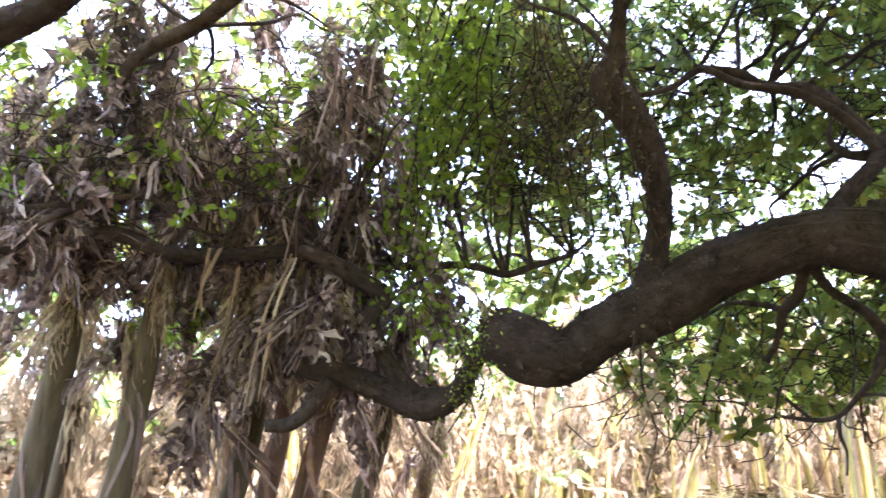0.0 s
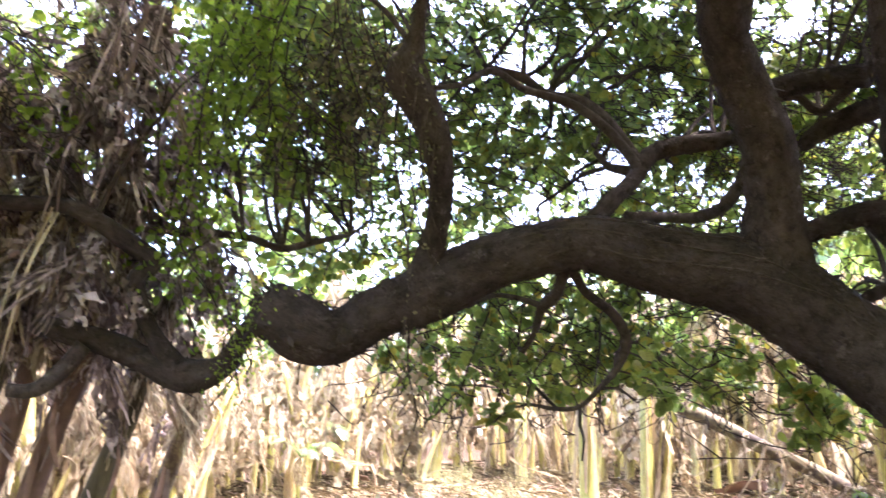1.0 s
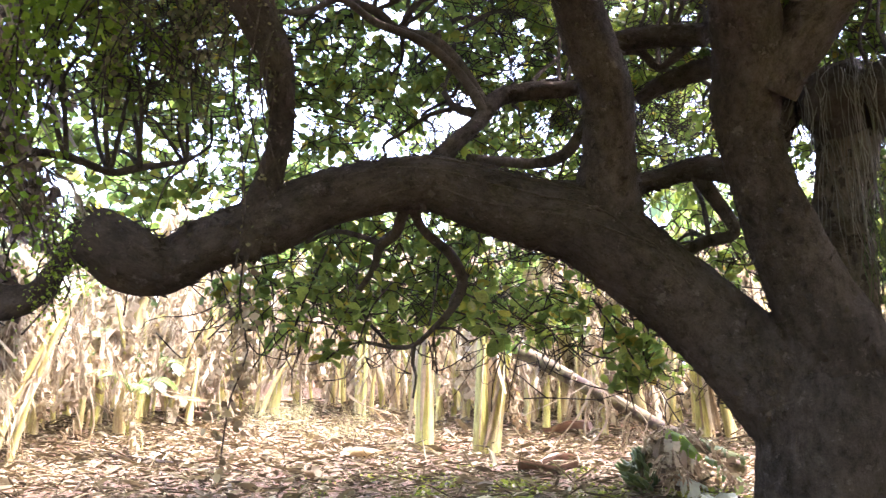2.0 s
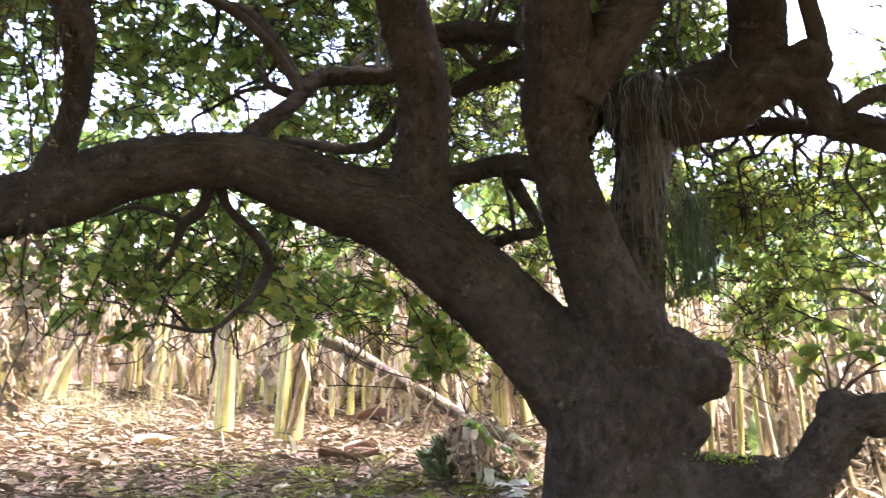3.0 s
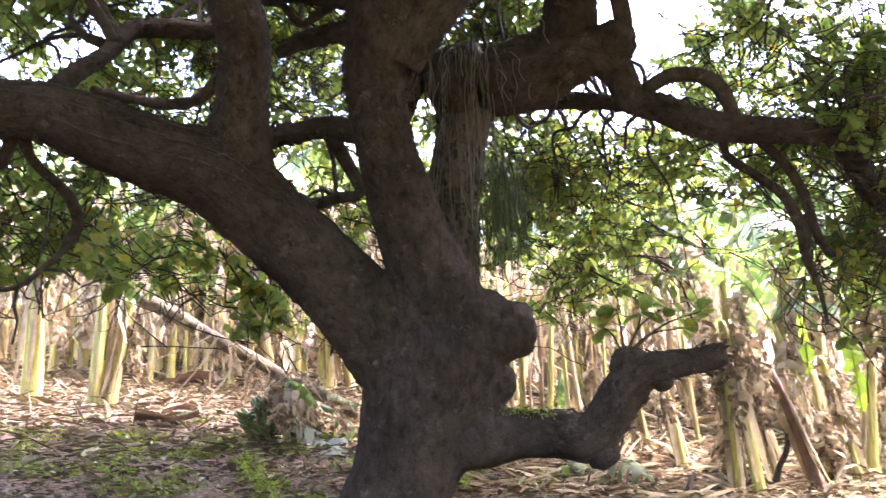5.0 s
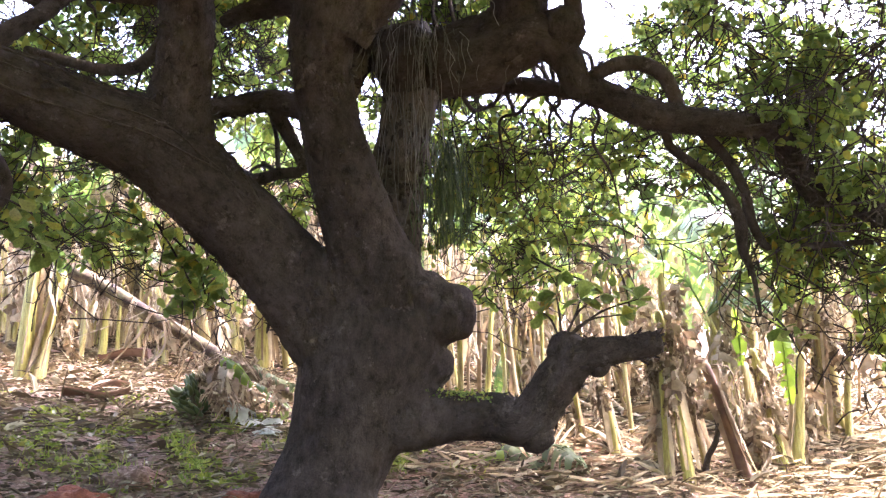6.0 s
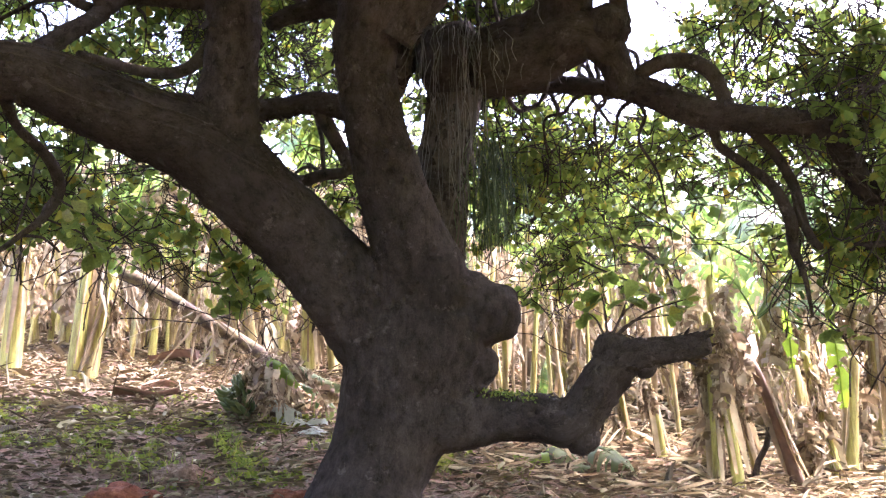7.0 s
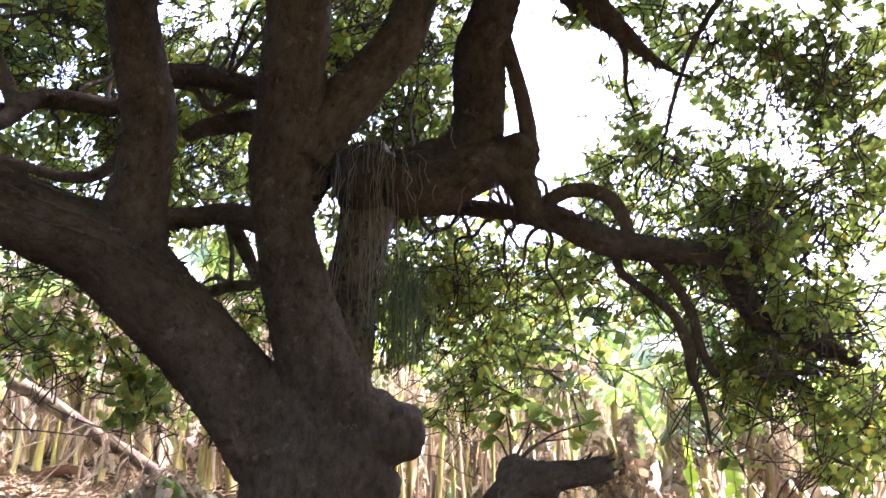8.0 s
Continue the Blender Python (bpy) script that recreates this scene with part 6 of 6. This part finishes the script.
def limb_creeper(rows, label, seed):
    """Bare creeper stems that wind along the upper side of a limb."""
    r = random.Random(seed)
    thing = new("creeper")
    thing.location = rows[0][:3]
    tagged(thing, label, "creeper")
    line = spline(rows, 0.12)
    for k in range(4):
        turn, drift = r.uniform(-0.5, 0.9), r.uniform(-0.07, 0.07)
        a = r.randrange(0, len(line) // 3)
        pts = []
        for i in range(a, len(line) - r.randrange(0, len(line) // 3) - 1):
            q = line[i]
            way = (line[i + 1].xyz - q.xyz).normalized()
            side = Vector((0, 0, 1)).cross(way).normalized()
            out = side * math.cos(turn) + way.cross(side) * math.sin(turn)
            pts.append((*(q.xyz + out * q.w * 1.03), 0.006 - 0.0007 * k))
            turn += drift + r.gauss(0, 0.09)
        ob = part("creeper_stem", from_lists("creeper_stem", *tube(pts, 5, 0.05, 0.1, k)), TWIG, thing)
        ob.matrix_parent_inverse = Matrix.Translation(thing.location).inverted()
    return thing


limb_creeper([(3.27, 3.44, 2.345, 0.228), (3.02, 3.54, 2.595, 0.216), (2.655, 3.64, 2.895, 0.220), (2.39, 3.75, 2.99, 0.191), (2.09, 3.88, 3.09, 0.169), (1.84, 3.97, 3.16, 0.147), (1.58, 4.09, 3.14, 0.143), (1.32, 4.20, 3.06, 0.147)], "thin bare creeper stems running along the thick limb", 17)


def fringe(name, blobs, seed, material, label, thick=0.0018):
    """Fine hanging strands: blobs of (x, y, z, spread, length, strands)."""
    r = random.Random(seed)
    verts, faces = [], []
    for x, y, z, spread, length, n in blobs:
        for k in range(n):
            a, b, c = x + r.gauss(0, spread), y + r.gauss(0, spread), z + r.gauss(0, spread * 0.7)
            l = length * r.uniform(0.4, 1.15)
            dx, dy = r.gauss(0, 0.035), r.gauss(0, 0.035)
            tube([(a, b, c, thick), (a + dx, b + dy, c - l * 0.33, thick), (a + dx * 0.6 + r.gauss(0, 0.02), b + dy, c - l * 0.66, thick), (a + dx * 1.3, b + dy * 1.3, c - l, thick * 0.6)], 3, 0.2, 0, 0, verts, faces)
    return tagged(part(name, from_lists(name, verts, faces), material), label, "hanging roots", kind="stuff")


fringe("hanging_roots", [(3.65, 2.70, 3.59, 0.08, 0.7, 26), (3.58, 2.84, 3.61, 0.1, 0.4, 16), (3.68, 3.01, 3.33, 0.04, 0.7, 12), (3.73, 2.85, 3.36, 0.05, 0.7, 20), (3.44, 2.81, 3.62, 0.1, 0.4, 20), (3.69, 2.50, 3.54, 0.12, 0.25, 16)], 71, ROOT, "fine pale aerial roots hanging down the limb", 0.0014)
fringe("hanging_fern", [(3.98, 2.87, 3.07, 0.07, 0.62, 90), (4.00, 2.96, 2.86, 0.07, 0.4, 40), (4.13, 2.89, 2.98, 0.05, 0.45, 30)], 72, FERN, "hanging tuft of thin green stems below the limb", 0.0025)

# ---- sprout on the low limb ----
sprout = new("sprout")
sprout.location = (4.09, 2.24, 1.93)
tagged(sprout, "young leafy sprout growing from the low limb", "sprout")
sprout_inverse = Matrix.Translation(sprout.location).inverted()
LEAF_MESH = from_lists("leaf", [Vector(v) for v in OVAL], OVAL_FACES)
r = random.Random(8)
for k, (x, y, z) in enumerate([(4.05, 2.24, 2.16), (4.07, 2.11, 2.12), (4.17, 2.03, 2.15), (4.22, 1.96, 2.04), (4.03, 2.31, 2.07), (4.34, 1.92, 2.13)]):
    bx, by, bz = sprout.location
    ob = part("shoot", from_lists("shoot", *tube([(bx, by, bz - 0.02, 0.008), ((bx + x) / 2 + r.gauss(0, 0.02), (by + y) / 2, (bz + z) / 2 + 0.03, 0.006), (x, y, z, 0.003)], 5, 0.05)), TWIG, sprout)
    ob.matrix_parent_inverse = sprout_inverse
    for j in range(9):
        leaf = part("leaf", LEAF_MESH, LEAF, sprout)
        leaf.matrix_parent_inverse = sprout_inverse
        leaf.matrix_basis = pose(x, y, z, r.uniform(-40, 60), r.uniform(-40, 40), r.uniform(0, 360)) @ Matrix.Scale(r.uniform(0.07, 0.13), 4)

# ---- leafy twigs that hang low in front of the rows ----
def leafy_twig(rows, n, seed, size=0.1):
    r = random.Random(seed)
    twig = part("leafy_twig", from_lists("leafy_twig", *tube([(*p, 0.006) for p in rows], 5, 0.05)), TWIG, tree)
    twig.matrix_parent_inverse = tree_inverse
    line = spline([(*p, 0) for p in rows], 0.03)
    for k in range(n):
        q = line[int((1 - r.random() ** 1.6 * 0.8) * (len(line) - 1))].xyz
        leaf = part("leaf", LEAF_MESH, LEAF, twig)
        leaf.matrix_basis = pose(q.x + r.gauss(0, 0.02), q.y + r.gauss(0, 0.02), q.z + r.gauss(0, 0.02), r.uniform(-70, 70), r.uniform(-40, 40), r.uniform(0, 360)) @ Matrix.Scale(size * r.uniform(0.6, 1.25), 4)


for k, rows in enumerate([
        [(2.95, 4.13, 2.68), (3.07, 4.09, 2.49), (3.16, 4.06, 2.33)],
        [(3.00, 4.16, 2.66), (3.19, 4.07, 2.47), (3.26, 4.06, 2.28)],
        [(1.85, 4.46, 2.74), (1.75, 4.53, 2.59), (1.70, 4.59, 2.39)],
        [(2.18, 4.32, 2.70), (2.37, 4.36, 2.65), (2.46, 4.33, 2.56)],
        [(1.54, 4.66, 2.96), (1.46, 4.76, 2.71), (1.40, 4.82, 2.49)],
        [(1.80, 4.62, 2.82), (1.65, 4.73, 2.57), (1.56, 4.81, 2.35)],
        [(1.75, 4.62, 2.43), (1.64, 4.66, 2.40), (1.56, 4.70, 2.33)],
        [(2.27, 4.57, 2.64), (2.46, 4.50, 2.57), (2.53, 4.49, 2.45)],
        [(4.59, 2.78, 2.56), (4.69, 2.66, 2.45), (4.82, 2.47, 2.34)],
        [(4.70, 2.39, 2.55), (4.81, 2.25, 2.38), (4.87, 2.22, 2.12)],
        [(4.85, 1.46, 2.10), (4.89, 1.37, 1.98), (4.91, 1.33, 1.89)]]):
    leafy_twig(rows, (32, 30, 18, 18, 26, 26, 18, 22, 22, 26, 14)[k], 500 + k)

# ---- weeds, grass and moss ----
BLADE = [(-0.02, 0, 0), (0.02, 0, 0), (-0.016, 0.5, 0.04), (0.016, 0.5, 0.04), (0, 1, 0.16)]
THIN_BLADE = [(-0.008, 0, 0), (0.008, 0, 0), (-0.007, 0.5, 0.05), (0.007, 0.5, 0.05), (0, 1, 0.2)]
BLADE_FACES = [(0, 1, 3, 2), (2, 3, 4)]


def patch(name, spots, seed, template, faces, size, material, label, upright=0.7):
    """Low plants on spots of (x, y, radius, number)."""
    r = np.random.default_rng(seed)
    places, ways = [], []
    for x, y, rad, n in spots:
        a, d = r.uniform(0, 2 * np.pi, n), rad * np.abs(r.normal(size=n)) * 0.6
        px, py = x + d * np.cos(a), y + d * np.sin(a)
        pz = np.array([ground_height(u, v) + 0.05 * noise.noise(Vector((u * 0.8, v * 0.8, 0))) for u, v in zip(px, py)])
        keep = np.array([noise.noise(Vector((u * 2.2, v * 2.2, 9))) + 0.5 * noise.noise(Vector((u * 6.0, v * 6.0, 3))) > 0.06 for u, v in zip(px, py)])
        places.append(np.stack([px, py, pz + r.uniform(0, size[1] * 0.5, n) * (template is SMALL)], 1)[keep])
        ways.append(np.stack([r.normal(size=n) * (1 - upright), r.normal(size=n) * (1 - upright), np.full(n, upright)], 1)[keep])
    places, ways = np.concatenate(places), np.concatenate(ways)
    data = scatter(name, template, faces, frames_for(len(places), r, ways), places, r.uniform(*size, len(places)))
    return tagged(part(name, data, material), label, "weeds", kind="stuff")


patch("weeds", [(2.91, 6.60, 0.5, 1400), (3.47, 6.20, 0.6, 1800), (3.80, 5.50, 0.5, 1400), (4.05, 4.90, 0.5, 3000), (4.49, 5.00, 0.3, 1400), (2.23, 5.71, 0.5, 1400), (3.68, 5.49, 0.4, 1200), (4.59, 3.61, 0.3, 800), (3.62, 4.29, 0.4, 1400), (3.08, 5.24, 1.1, 3000), (2.61, 6.15, 1.0, 2000), (3.77, 6.02, 0.8, 1800)], 81, SMALL, SMALL_FACES, (0.02, 0.05), WEED, "low bright green weeds growing through leaf litter", 0.25)
patch("grass", [(4.01, 4.73, 0.6, 800), (3.45, 4.97, 0.7, 500), (2.52, 5.66, 0.9, 600), (3.33, 4.35, 0.6, 480), (4.49, 3.53, 0.3, 240)], 82, BLADE, BLADE_FACES, (0.06, 0.16), WEED, "short green grass in the shade near the trunk")
patch("dry_grass", [(3.26, 10.53, 0.6, 900), (3.05, 11.85, 0.6, 600), (3.20, 9.13, 0.5, 500), (3.48, 9.92, 0.6, 500), (2.97, 10.25, 0.6, 300)], 83, THIN_BLADE, BLADE_FACES, (0.1, 0.32), DRY_GRASS, "pale dry grass standing in the clearing")


def moss(x, y, z, dx, dy, dz, n, seed):
    r = np.random.default_rng(seed)
    t = r.uniform(0, 1, (n, 1))
    p = np.array((x, y, z)) + t * (dx, dy, dz) + r.normal(size=(n, 3)) * (0.05, 0.05, 0.012) - (0, 0, 0.018)
    data = scatter("moss", SMALL, SMALL_FACES, frames_for(n, r), p, r.uniform(0.008, 0.022, n))
    return tagged(part("moss", data, LEAF), "small bright green plants growing on the low limb", "moss", kind="stuff")


MOSS_A, MOSS_B = Vector((3.82, 2.81, 1.70)), Vector((3.93, 2.58, 1.66))
moss(*MOSS_A, *(MOSS_B - MOSS_A), 650, 84)


# ---- bare red earth ----
def earth_mound(x, y, rad, height, seed, material=None):
    bm = bmesh.new()
    bmesh.ops.create_icosphere(bm, subdivisions=4, radius=1.0)
    for v in bm.verts:
        k = 1 + 0.3 * noise.noise(v.co * 1.8 + Vector((seed, 0, 0))) + 0.15 * noise.noise(v.co * 5)
        v.co = Vector((v.co.x * rad * k, v.co.y * rad * k * 0.8, v.co.z * height * k))
    for q in bm.faces:
        q.smooth = True
    ob = part("earth_mound", bm, material or RED_EARTH)
    ob.location = (x, y, ground_height(x, y))
    return tagged(ob, "brown mound of bare earth" if material else "mound of bare red earth among dry leaves", "earth mound", "mounds of bare earth")


earth_mound(2.59, 4.18, 0.2, 0.1, 1)
earth_mound(3.25, 3.69, 0.13, 0.08, 2)
earth_mound(3.07, 4.40, 0.22, 0.08, 3, SOIL)
